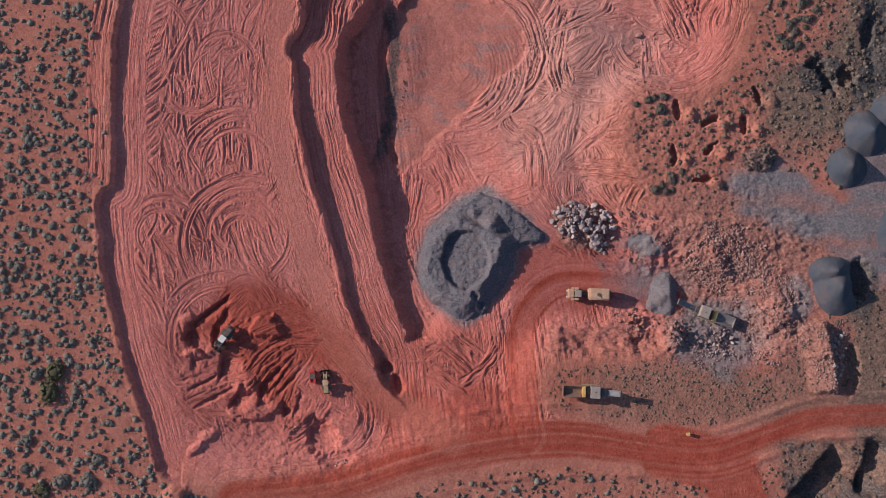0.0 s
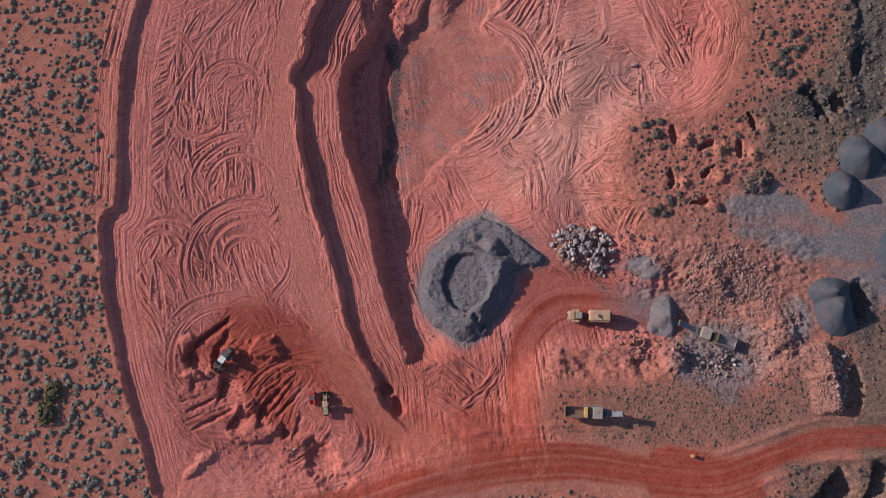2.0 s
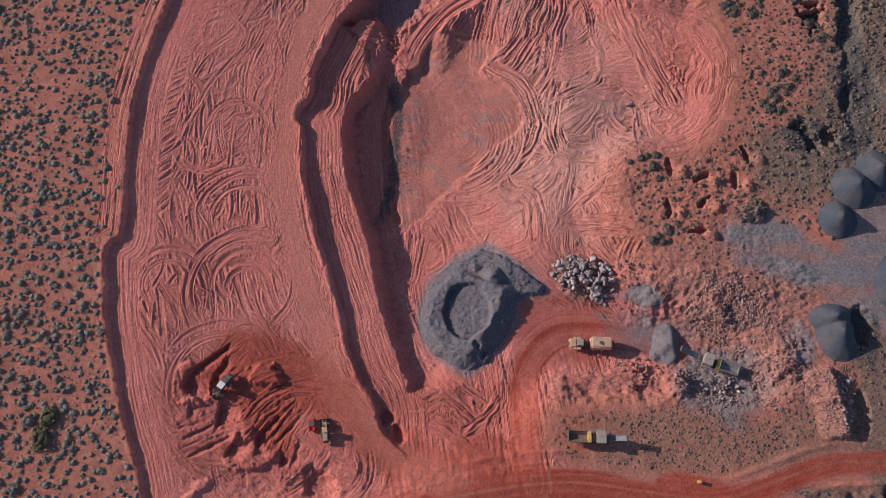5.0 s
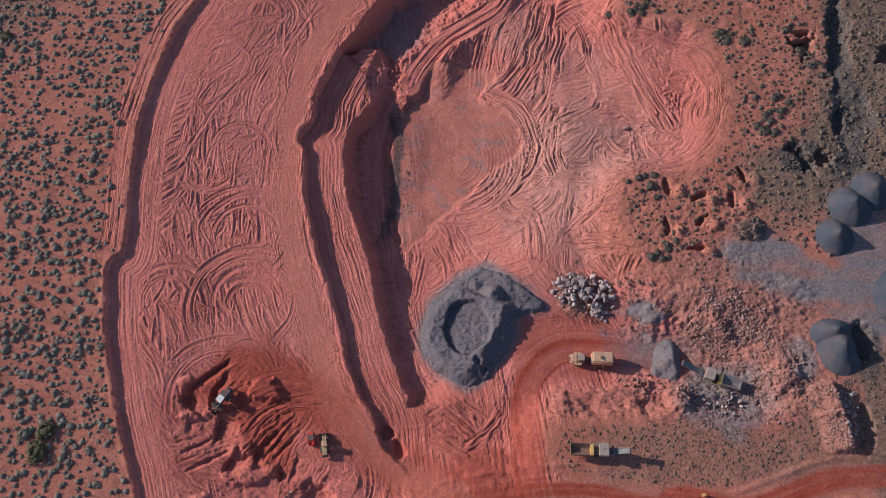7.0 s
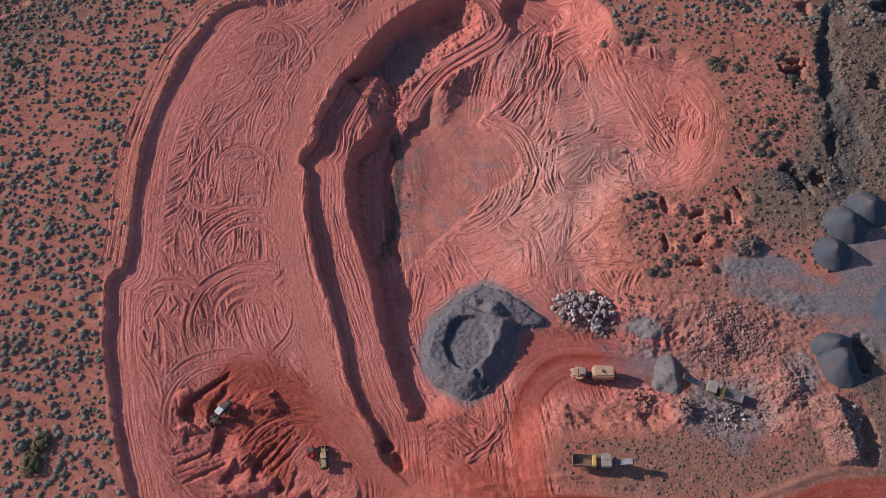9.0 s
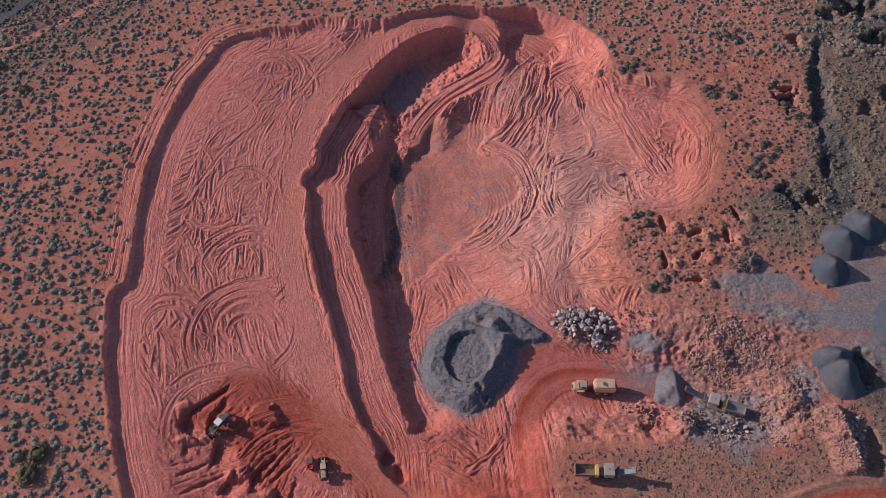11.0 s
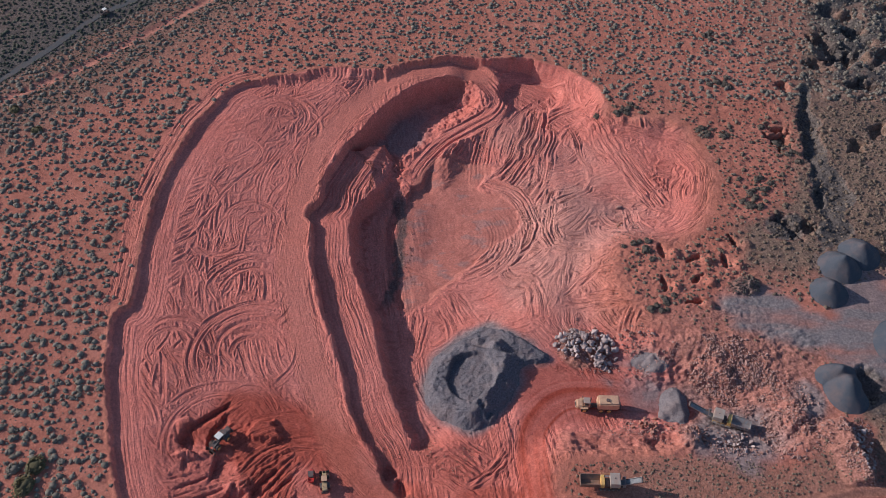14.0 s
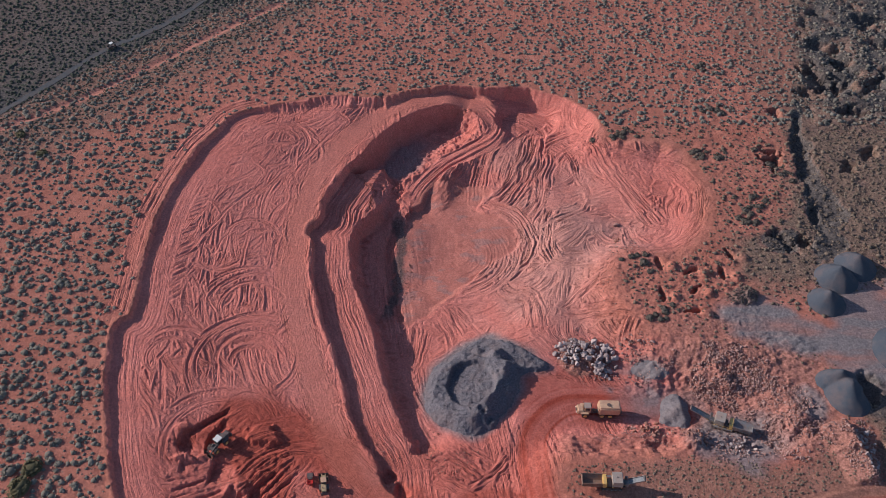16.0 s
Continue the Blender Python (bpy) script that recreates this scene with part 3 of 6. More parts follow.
mound(78.0, 9.5, 1.8, 5.0, 4.4, 0, 0.8, 0.5, 143)
slot(90.2, 9.5, 91.6, 1.0, 7.0, -2.6, 1.6)
slot(91.6, 2.0, 92.6, -7.5, 6.0, -2.4, 1.6)
mound(95.0, -2.5, -1.2, 2.2, 6.0, -4, 0.4, 0.3, 146)
mound(98.0, 19.0, -2.4, 2.5, 5.5, 0, 0.5, 0.3, 145)

# lava country on the east: a sunken bed of black rock between scrubby brown banks, with sink holes
lava_edge = 96 + 0.10 * (Y - 60) + 13 * smooth(Y, 105, 185) - 14 * np.exp(-((Y - 67) / 6.0) ** 2) + 2.5 * fbm(X / 9, Y / 9, 151, 3)
lava = core * smooth(X - lava_edge, 0, 5) * smooth(Y, 52, 60)
low_lava = core * smooth(X + 0.4 * (Y + 30) + 4 * fbm(X / 9, Y / 9, 152, 3), 79, 84) * smooth(-Y, 17.5, 20.0) * smooth(A["fork"], 6, 9)
blocky = core * smooth(X - 116 + 0.25 * (150 - Y) + 5 * fbm(X / 12, Y / 12, 153, 3), 0, 10) * smooth(Y, 112, 132)
Z += lava * (0.55 * fbm(X / 6, Y / 6, 155, 4, 0.6) + 0.3 * np.abs(fbm(X / 2.0, Y / 2.0, 156, 3, 0.65)))
Z += blocky * (1.3 * fbm(X / 5, Y / 5, 154, 4, 0.65) - 2.2 * smooth(fbm(X / 7, Y / 7, 159, 3), 0.12, 0.3))
bed = core * drop(-(D["bed"] + 3.2 * fbm(X / 6, Y / 6, 150, 4)), 0.0, 1.5)
Z -= bed * np.clip(0.75 + 2.2 * fbm(X / 9, Y / 9, 149, 2), 0.1, 2.0)
Z += bed * 0.28 * fbm(X / 1.4, Y / 3.0, 148, 4, 0.65)
Z += low_lava * (0.7 * fbm(X / 6 + Y / 9, Y / 6, 157, 5, 0.7) - 0.6 * np.abs(fbm(X / 3, Y / 3, 158, 4, 0.6)))
for k, (hx, hy, hr, hd) in enumerate([(97.2, 102, 3.4, 2.6), (103.4, 124.4, 2.0, 1.8), (116, 134.6, 2.6, 2.4), (126, 137.5, 4.2, 3.2), (127.5, 124.6, 3.2, 3.0),
                                      (118.5, 98.7, 2.2, 2.0), (127, 105.5, 2.6, 2.2), (96.8, 67.2, 2.0, 2.2), (121, 146, 3.6, 3.0), (133, 150, 4.0, 3.2)]):
    mound(hx, hy, -hd, hr, hr * 1.35, 25 * k, 0.5, 0.9, 164 + k)
slot(73.0, -38.0, 90.0, -19.5, 12.5, 5.2, 1.4, 2.5)
slot(95.0, -31.0, 98.3, -18.0, 5.5, 3.6, 0.9, 1.5)
mound(92.0, 67.0, -2.2, 2.6, 4.2, 25, 0.6, 0.7, 160)
mound(89.0, 70.5, -1.6, 2.4, 1.8, 0, 0.6, 0.6, 161)
mound(102.6, 78.5, -1.8, 1.7, 4.5, -12, 0.4, 0.3, 162)
mound(75.0, 47.5, 1.0, 4.2, 3.0, 25, 0.7, 0.5, 163)
mound(76.8, 46.6, 0.6, 1.6, 2.0, 0, 0.3, 0.5, 162)

# ---- machine tracks combed into the soil ----
worked = np.maximum(smooth(-D["rim"], 0.5, 3.0), 0.0)
dusty_yard = smooth(-np.hypot((X - 26) / 1.35, Y - 17.5) + 2 * crumble, -11, -7)
turning = smooth(-np.hypot((X - 10) / 1.7, Y + 13) + 3 * crumble, -6, -3)
quiet = np.maximum.reduce([road, 0.85 * dusty_yard, 0.8 * turning, 0.6 * smooth(-D["mud"], -0.5, 1.5), smooth(-D["ring"], -1, 2)])


def ridge(d, s, seed):
    """Long parallel furrows: d across, s along."""
    return 0.62 * vnoise(d / 0.62, s / 24, seed) + 0.42 * vnoise(d / 0.34, s / 14, seed + 1)


def comb(d, s, pitch, run, seed):
    """Sharp crests squeezed up between machine tracks: d across, s along."""
    crest = 1 - np.minimum(1, 2.1 * np.abs(vnoise(d / pitch, s / run, seed)))
    return 1.25 * crest - 0.45 + 0.3 * vnoise(d / (0.55 * pitch), s / (0.6 * run), seed + 1)


T = 0.8 * comb(X + 0.12 * Y + 1.5 * fbm(X / 18, Y / 18, 171, 2), Y, 0.5, 14, 172)
CD, CS = X + 0.12 * Y, Y.copy()
# loose furrows that wind round the drying mud and along the foot of the rim
to_mud, to_rim = D["mud"] + 1.0, -D["rim"] - 2.0
eastern = smooth(X, -8, -2) * smooth(Y, 12, 22)
lean_to = smooth(to_mud - to_rim, -3, 3)
FLOW = to_mud * (1 - lean_to) + (60 - to_rim) * lean_to + 5.0 * fbm(X / 15, Y / 15, 173, 2) + 0.5 * fbm(X / 3.5, Y / 3.5, 174, 2)
ALONG = np.where(lean_to < 0.5, S["mud"], S["rim"])
flow_y, flow_x = np.gradient(FLOW, YS, XS)
tight = np.hypot(flow_x, flow_y)
furrows = comb(FLOW, ALONG, 0.5, 6, 175)
OLD = 17.0 * fbm(X / 26, Y / 26, 168, 2) + 0.4 * fbm(X / 3, Y / 3, 169, 2)
patch = smooth(fbm(X / 8, Y / 8, 165, 3), -0.06, 0.06)
furrows = furrows * (1 - patch) + comb(OLD, X - Y, 0.5, 6, 166) * patch
FLOW, ALONG = np.where(patch > 0.5, OLD + 300, FLOW), np.where(patch > 0.5, X - Y, ALONG)
T = T * (1 - eastern) + eastern * 0.7 * furrows * (1 - 0.9 * smooth(tight, 1.5, 2.4)) * (0.35 + 0.75 * smooth(fbm(X / 7, Y / 7, 179, 3), -0.3, 0.3))
CD, CS = np.where(eastern > 0.5, FLOW, CD), np.where(eastern > 0.5, ALONG, CS)


def window(x0, x1, y0, y1):
    return slice(*np.searchsorted(YS, (y0, y1))), slice(*np.searchsorted(XS, (x0, x1)))


def press(at_, w, profile, d, s):
    """The newest pass wipes out what it crosses."""
    T[at_] = T[at_] * (1 - w) + w * profile
    CD[at_], CS[at_] = np.where(w > 0.5, d, CD[at_]), np.where(w > 0.5, s, CS[at_])


def arc_pass(cx, cy, lean, rr, half, wide, height, pitch, k):
    """One pass of a machine along an arc of radius rr through (cx, cy), its centre in the direction lean."""
    qx, qy = cx + rr * math.cos(lean), cy + rr * math.sin(lean)
    reach = min(half, rr * 2) + wide + 1
    at_ = window(cx - reach, cx + reach, cy - reach, cy + reach)
    x, y = X[at_], Y[at_]
    if not x.size:
        return
    off = np.hypot(x - qx, y - qy) - rr + 0.3 * vnoise(x / 7, y / 7, k)
    th = np.arctan2(y - qy, x - qx) - math.atan2(cy - qy, cx - qx)
    th = ((th + math.pi) % (2 * math.pi) - math.pi) * rr
    w = smooth(wide - np.abs(off), 0.0, 0.25) * smooth(half - np.abs(th) + 2.0 * vnoise(off / 0.6, th / 9, k + 3), 0.0, 2.0)
    edge = 0.5 * np.exp(-((np.abs(off) - wide + 0.25) / 0.2) ** 2)
    press(at_, w, height * comb(off + 13.7 * k, th, pitch, 12, 200 + k) + edge, off + 13.7 * k, th)


def trail(points, wide, height, pitch, k, run=9.0):
    """Furrows that follow a drawn line."""
    c = catmull(points, False, 2.0)
    (x0, y0), (x1, y1) = c.min(0) - wide - 2, c.max(0) + wide + 2
    at_ = window(x0, x1, y0, y1)
    x, y = X[at_] + 0.7 * fbm(X[at_] / 5, Y[at_] / 5, k, 2), Y[at_] + 0.7 * fbm(X[at_] / 5, Y[at_] / 5, k + 1, 2)
    best, off, run_at, done = np.full(x.shape, 1e9), np.zeros(x.shape), np.zeros(x.shape), 0.0
    for a, b in zip(c[:-1], c[1:]):
        ex, ey = b - a
        ln = math.hypot(ex, ey)
        u = ((x - a[0]) * ex + (y - a[1]) * ey) / ln**2
        uc = np.clip(u, 0, 1)
        dx, dy = x - a[0] - uc * ex, y - a[1] - uc * ey
        d2 = dx * dx + dy * dy
        near_ = d2 < best
        best = np.where(near_, d2, best)
        off = np.where(near_, np.sign(ex * dy - ey * dx) * np.sqrt(d2), off)
        run_at = np.where(near_, done + uc * ln, run_at)
        done += ln
    w = smooth(wide - np.abs(off) + 0.9 * vnoise(run_at / 3, off / 2, k + 2), 0.0, 0.8) * smooth(np.minimum(run_at, done - run_at) + 1.5 * vnoise(off / 0.7, run_at / 5, k + 4), 0.0, 2.0)
    press(at_, w, height * comb(off, run_at, pitch, run, 300 + k), off + 11.3 * k, run_at)


rng = np.random.RandomState(7)
for k in range(900):                          # the long bench: passes mostly along the cut, some wheeling across
    cx, cy = rng.uniform(-76, -26), rng.uniform(-28, 128)
    sharp = rng.rand() < 0.22
    lean = 0.012 * (60 - cy) + rng.normal(0, 1.2 if sharp else 0.24) + (math.pi if rng.rand() < 0.5 else 0)
    rr = rng.choice([5, 8, 12]) if sharp else rng.choice([16, 25, 40, 90])
    arc_pass(cx, cy, lean, rr, rng.uniform(4, 9) if sharp else rng.uniform(6, 15), rng.uniform(0.5, 1.3), rng.uniform(0.55, 1.05), rng.choice([0.3, 0.36, 0.42]), k)
CIRCLES = [(-48, 30, 4), (-48, 30, 6), (-47, 30, 8.5), (-47, 30, 11), (-47, 29, 13.5), (-46, 28, 16), (-49, 47, 8), (-49, 47, 11), (-50, 47, 13), (-66, 30, 6), (-66, 30, 9),
           (-52, 6, 12), (-52, 6, 15), (-57, 96, 6), (-57, 96, 9), (-48, 112, 5), (-48, 112, 8), (-52, 72, 7), (-26, -13, 7), (-26, -13, 10), (-26, -13, 13)]
for k, (qx, qy, rr) in enumerate(CIRCLES):
    mid = rng.uniform(0.6, 2.4) if qy > 0 else rng.uniform(-1.2, 0.3)
    arc_pass(qx + rr * math.cos(mid), qy + rr * math.sin(mid), mid + math.pi, rr, rr * rng.uniform(1.2, 2.1), rng.uniform(0.8, 1.4), 0.95, 0.45, 700 + k)
# feathered spill where the blade left the foot of the rim band
feather = smooth(2.0 - np.abs(-D["rim"] - 9.3 + 0.9 * fbm(X / 6, Y / 6, 162, 2)), 0, 0.8) * smooth(Y, 44, 52) * smooth(-Y, -122, -112) * smooth(-X, 40, 50)
T = T * (1 - feather) + feather * 0.9 * comb(0.75 * S["rim"] + 0.65 * D["rim"], S["rim"], 0.45, 5, 163)

# the pit floor: windrows and sweeps
for k in range(120):
    cx, cy = rng.uniform(-6, 68), rng.uniform(38, 122)
    lean = 3.0 * float(fbm(np.array([cx / 30.0]), np.array([cy / 30.0]), 177, 2)[0]) + 0.4 + rng.normal(0, 0.2)
    arc_pass(cx, cy, lean, rng.choice([9, 16, 30, 60]), rng.uniform(4, 10), rng.uniform(0.9, 2.6), rng.uniform(0.4, 0.9), rng.choice([0.42, 0.5, 0.58]), 800 + k)
trail([(28.7, 120.8), (27.2, 111.2), (23.2, 100.8), (17.8, 92), (12.7, 88.6)], 4.6, 1.25, 0.52, 1)
trail([(18.4, 120), (13.8, 111.6), (10.9, 101.2), (9.8, 93.4)], 3.6, 1.1, 0.5, 2)
trail([(8, 112), (2.7, 101.7), (-2.3, 94.9), (-6.3, 92.6)], 3.2, 1.2, 0.5, 3)
trail([(32.2, 111.9), (29.7, 100.4), (27.2, 89.4), (22, 82.1)], 3.2, 1.2, 0.54, 4)
trail([(30.9, 86.4), (28.8, 80.2), (27.4, 72.1), (29.1, 64.4)], 3.4, 1.1, 0.55, 5)
trail([(12.1, 92.2), (19.6, 87), (23.2, 79.6), (23.6, 71), (19.6, 64.6), (14, 61)], 2.6, 1.3, 0.5, 6, 14)
trail([(37.2, 112.1), (40.1, 99.5), (41.4, 88.6), (40.3, 85.4), (33.7, 82.3), (25.6, 79.2)], 1.6, 1.2, 0.7, 7, 20)
trail([(46.3, 112.3), (50, 100.8), (54.8, 87.8), (58.8, 77.4)], 3.4, 1.3, 0.55, 8)
trail([(51.6, 108.3), (56.2, 99.3), (60, 91.6)], 2.8, 0.9, 0.5, 9, 1.2)
trail([(58.2, 92), (60, 87), (60.5, 82)], 2.0, 0.9, 0.5, 10, 1.2)
trail([(47.3, 66.4), (59.2, 65.7), (66.8, 70.6), (72.1, 78.6), (74.2, 89.1), (71.6, 97.8), (66.4, 101.8), (58.5, 104.4), (49, 107.2)], 3.0, 0.4, 0.5, 11, 30)
trail([(58, 69.5), (64, 73), (68, 80), (69.4, 88), (67, 95)], 1.6, 0.5, 0.5, 12, 20)
trail([(71.8, 101.3), (77, 97.3), (77.4, 88.2), (74.4, 77.8), (69.9, 67.9)], 2.0, 0.7, 0.5, 13, 20)
trail([(-0.5, 54.3), (2.4, 47.1), (4.4, 40.6)], 2.6, 1.0, 0.55, 14)
trail([(13.6, 66), (15.6, 56.8), (21.9, 52.9), (23.1, 41.4)], 3.6, 1.0, 0.6, 15)
trail([(28.1, 46.6), (37.5, 45.5), (48.6, 42.2)], 3.0, 1.0, 0.7, 16, 14)
trail([(28.2, 47), (34.4, 52.3), (40.8, 56.6)], 1.8, 1.0, 0.6, 17, 14)
trail([(47.2, 57.3), (48.2, 52), (48.6, 46.7)], 2.4, 0.7, 0.55, 18)
trail([(-6.1, 46.1), (-7.5, 38.5), (-9.2, 31.5)], 3.0, 1.1, 0.6, 19)
trail([(-1.9, 49.4), (0.9, 44.2), (2.2, 37.1)], 2.4, 1.1, 0.6, 20)
trail([(2.3, 52.7), (6.5, 45.5), (9.2, 41.2)], 2.0, 0.8, 0.55, 21)
trail([(-11.6, 31.2), (-9.9, 24.3), (-5.4, 13), (0.6, 4.1), (7.3, -2.6)], 3.0, 1.1, 0.6, 22, 12)
trail([(-3.4, 7.7), (1.9, 2.4), (8.6, -3)], 2.2, 0.9, 0.55, 23)
trail([(-1, 12), (3, 5.5), (9.5, 0.5)], 2.4, 1.2, 0.55, 24, 5)
trail([(13.5, 4), (9, -2.5), (2.5, -7)], 2.2, 1.1, 0.5, 25, 5)
trail([(-4, -2), (2, -6.5), (9, -12)], 2.2, 1.0, 0.55, 26, 7)
for rr in (5, 8, 11, 14, 17):                 # faint rings in the drying mud
    arc_pass(3 + rr, 72, math.pi, rr, rr * 1.5, 1.2, 0.45, 0.45, 950 + rr)


def lay(w, d, s, off):
    """Where w holds, the furrows follow this line."""
    global CD, CS
    CD, CS = np.where(w > 0.5, d + off, CD), np.where(w > 0.5, s, CS)


# bands that run along the cuts
band = smooth(-D["rim"], 0.6, 2.0) * smooth(D["rim"], -9 + 2 * fbm(X / 8, Y / 8, 181, 2), -7) * smooth(-X, 52, 60)
T = T * (1 - band) + band * 0.45 * comb(D["rim"], S["rim"], 0.5, 22, 182)
lay(band, D["rim"], S["rim"], 5000)
outer = smooth(D["rim"], 0.2, 1.2) * smooth(-D["rim"], -7.5, -5.0) * smooth(Y, 36, 46) * smooth(-X, 40, 66)
inner = smooth(Y, -5, 5) * smooth(-D["strip"], 1.6, 2.6) * smooth(D["pit"], 0.2, 1.0) * smooth(-X, -2, 3)
T = T * (1 - inner) + inner * (0.75 + 0.6 * smooth(Y, 70, 80)) * comb(D["strip"] + 0.3 * fbm(X / 6, Y / 6, 160, 2), S["strip"], 0.45, 14, 183)
lay(inner, D["strip"], S["strip"], 5300)
ramped = smooth(-A["ramp"], -4.0, -3.0) * smooth(S["ramp"], 1.0, 9.0)
T = T * (1 - ramped) + ramped * 1.2 * comb(D["ramp"], S["ramp"], 0.62, 18, 184)
lay(ramped, D["ramp"], S["ramp"], 5600)
streak = 0.16 * ridge(D["haul"], S["haul"] * 0.4, 185) * smooth(-A["haul"], -6, -4) + 0.22 * ridge(D["cross"], S["cross"] * 0.4, 186) * smooth(-A["cross"], -9, -5)
streak += 0.22 * ridge(D["side"], S["side"] * 0.4, 187) * smooth(-A["side"], -6, -4)
lay(smooth(-A["haul"], -6, -4), D["haul"], S["haul"], 5900)
lay(smooth(-A["cross"], -9, -6), D["cross"], S["cross"], 6200)
lay(smooth(-A["side"], -6, -4), D["side"], S["side"], 6500)
# churned fresh soil dragged from the diggings towards the junction
trail([(-52, 12), (-46, 17), (-42, 12), (-40, 8)], 4.0, 0.7, 0.4, 30, 5)
trail([(-50, 3), (-42, 8), (-34, 8.5), (-25, 3), (-15, -7)], 5.0, 0.55, 0.4, 31, 10)
trail([(-47, -3), (-41, 2.5), (-35, 5.5), (-28, 5)], 3.4, 1.3, 0.5, 32, 7)
trail([(-46, -8.5), (-41, -2.5), (-35.5, 2.5)], 3.0, 1.15, 0.5, 33, 5)
trail([(-40, -12), (-36.5, -5), (-32, 1.5)], 2.6, 1.1, 0.5, 34, 5)
trail([(-62, -4), (-54, -1.5), (-47, 0.5)], 2.2, 1.2, 0.6, 35, 8)
trail([(-60, -9), (-52, -6), (-46, -4)], 2.0, 1.1, 0.6, 36, 8)
trail([(-36, -18), (-30, -13), (-28, -8)], 3.0, 1.5, 0.6, 37, 5)
lay(outer, D["rim"], S["rim"], 7100)
slopes = np.maximum(smooth(-D["pit"], 0.0, 1.0) * smooth(D["pit"], -5.0, -3.6) * smooth(-X, 6, 10), smooth(-D["trench"], 0, 1) * smooth(D["trench"], -5, -3.5))
scuffed = smooth(X, 40, 46) * smooth(-X, -92, -86) * smooth(Y, -2, 4) * smooth(-Y, -40, -30)
plain = np.maximum(spoil * smooth(X, 18, 24), scuffed)
amount = 0.215 * (1 - 0.85 * plain) * np.maximum(worked, 0.9 * outer) * (1 - quiet) * (1 - 0.8 * slopes) * (0.75 + 0.4 * fbm(X / 14, Y / 14, 191, 2))
amount *= 1.2 + 1.0 * smooth(X, -4, 12)
amount *= 1 - (0.35 + 0.15 * smooth(X, -4, 12)) * smooth(fbm(X / 11, Y / 11, 195, 3), 0.0, 0.35)
T = T * (1 - outer) + outer * 0.9 * comb(D["rim"], S["rim"], 0.6, 20, 189)
Z += T * amount + 0.6 * streak * 0.16
Z += slopes * (0.5 * vnoise(S["pit"] / 1.1, D["pit"] / 7, 192) + 0.35 * fbm(X / 1.6, Y / 1.6, 190, 3, 0.6))
Z += 0.35 * smooth(-np.hypot(X - 83.5, (Y - 15) / 1.3), -5, -3) * vnoise((X + 0.4 * Y) / 0.8, (Y - 0.4 * X) / 3, 64)
Z += scuffed * (0.32 * fbm(X / 0.9, Y / 0.9, 193, 3, 0.7) + 0.4 * fbm(X / 6, Y / 4, 196, 3) + 0.3 * (0.4 - np.abs(fbm(X / 3.2, Y / 2.4, 161, 3)) * 2)) * (1 - road)
torn = smooth(X, 38, 44) * smooth(-X, -84, -74) * smooth(Y, 33, 38) * smooth(-Y, -70, -60)
Z += torn * (0.22 * fbm(X / 0.9, Y / 0.9, 197, 3, 0.65) + 0.25 * np.abs(fbm(X / 4, Y / 3, 198, 3)))
Z += smooth(X, 68, 80) * core * smooth(Y, 40, 55) * (1 - lava) * 0.22 * fbm(X / 1.6, Y / 1.6, 199, 4, 0.6)
Z += 0.05 * core * fbm(X / 0.8, Y / 0.8, 194, 2) * (1 - 0.7 * quiet)


def height_at(x, y):
    i = int(np.clip(np.searchsorted(XS, x) - 1, 0, NX - 2))
    j = int(np.clip(np.searchsorted(YS, y) - 1, 0, NY - 2))
    u, v = (x - XS[i]) / (XS[i + 1] - XS[i]), (y - YS[j]) / (YS[j + 1] - YS[j])
    return float((Z[j, i] * (1 - u) + Z[j, i + 1] * u) * (1 - v) + (Z[j + 1, i] * (1 - u) + Z[j + 1, i + 1] * u) * v)


def at(field, x, y):
    return float(field[int(np.clip(np.searchsorted(YS, y), 0, NY - 1)), int(np.clip(np.searchsorted(XS, x), 0, NX - 1))])


# fine grooves stop where two sweeps meet
jump = np.zeros(Z.shape, bool)
for axis_ in (0, 1):
    big_step = np.abs(np.diff(CD, axis=axis_)) > 1.5
    lo, hi = [slice(None)] * 2, [slice(None)] * 2
    lo[axis_], hi[axis_] = slice(0, -1), slice(1, None)
    jump[tuple(lo)] |= big_step
    jump[tuple(hi)] |= big_step
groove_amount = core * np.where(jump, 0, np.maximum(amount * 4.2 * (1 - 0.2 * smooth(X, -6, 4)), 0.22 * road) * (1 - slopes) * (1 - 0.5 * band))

# ---- which soil lies where ----
blot = core * fbm(X / 6, Y / 6, 201, 4)
blotf = core * fbm(X / 1.5, Y / 1.5, 202, 3)
inside = smooth(-(D["rim"] + 2.0 * blot * (1 - steep) + 0.5 * blotf), -0.5, 2.0 + 6 * (1 - steep))
m_pink = np.maximum(np.maximum(inside, steep * smooth(-D["rim"], -0.4, 0.2)), 0.55 * outer)
m_fresh = np.zeros_like(Z)
junction = np.maximum(smooth(-np.hypot((X - 10) / 1.6, (Y + 13)) + 3 * blot, -10, -5), smooth(-np.hypot((X - 65) / 1.3, (Y + 23)) + blot, -6.5, -4.5))
for key, w, a in (("cross", 3.0 + 1.9 * smooth(-X, -62, -25), 0.85), ("side", 4.8, 0.9), ("fork", 7.0, 0.9)):
    m_fresh = np.maximum(m_fresh, a * smooth(-A[key] + 0.6 * blot, -w, -w + (2.2 if key == "side" else 1.2)))
m_fresh = np.maximum(m_fresh, 0.95 * smooth(-D["fresh"] + 3.0 * blot, -3.0, 3.0))
junction = np.maximum(junction, 0.95 * smooth(-np.hypot((X + 9) / 1.5, Y + 11 + 0.5 * (X + 9)) + 4 * blot, -10, -4))
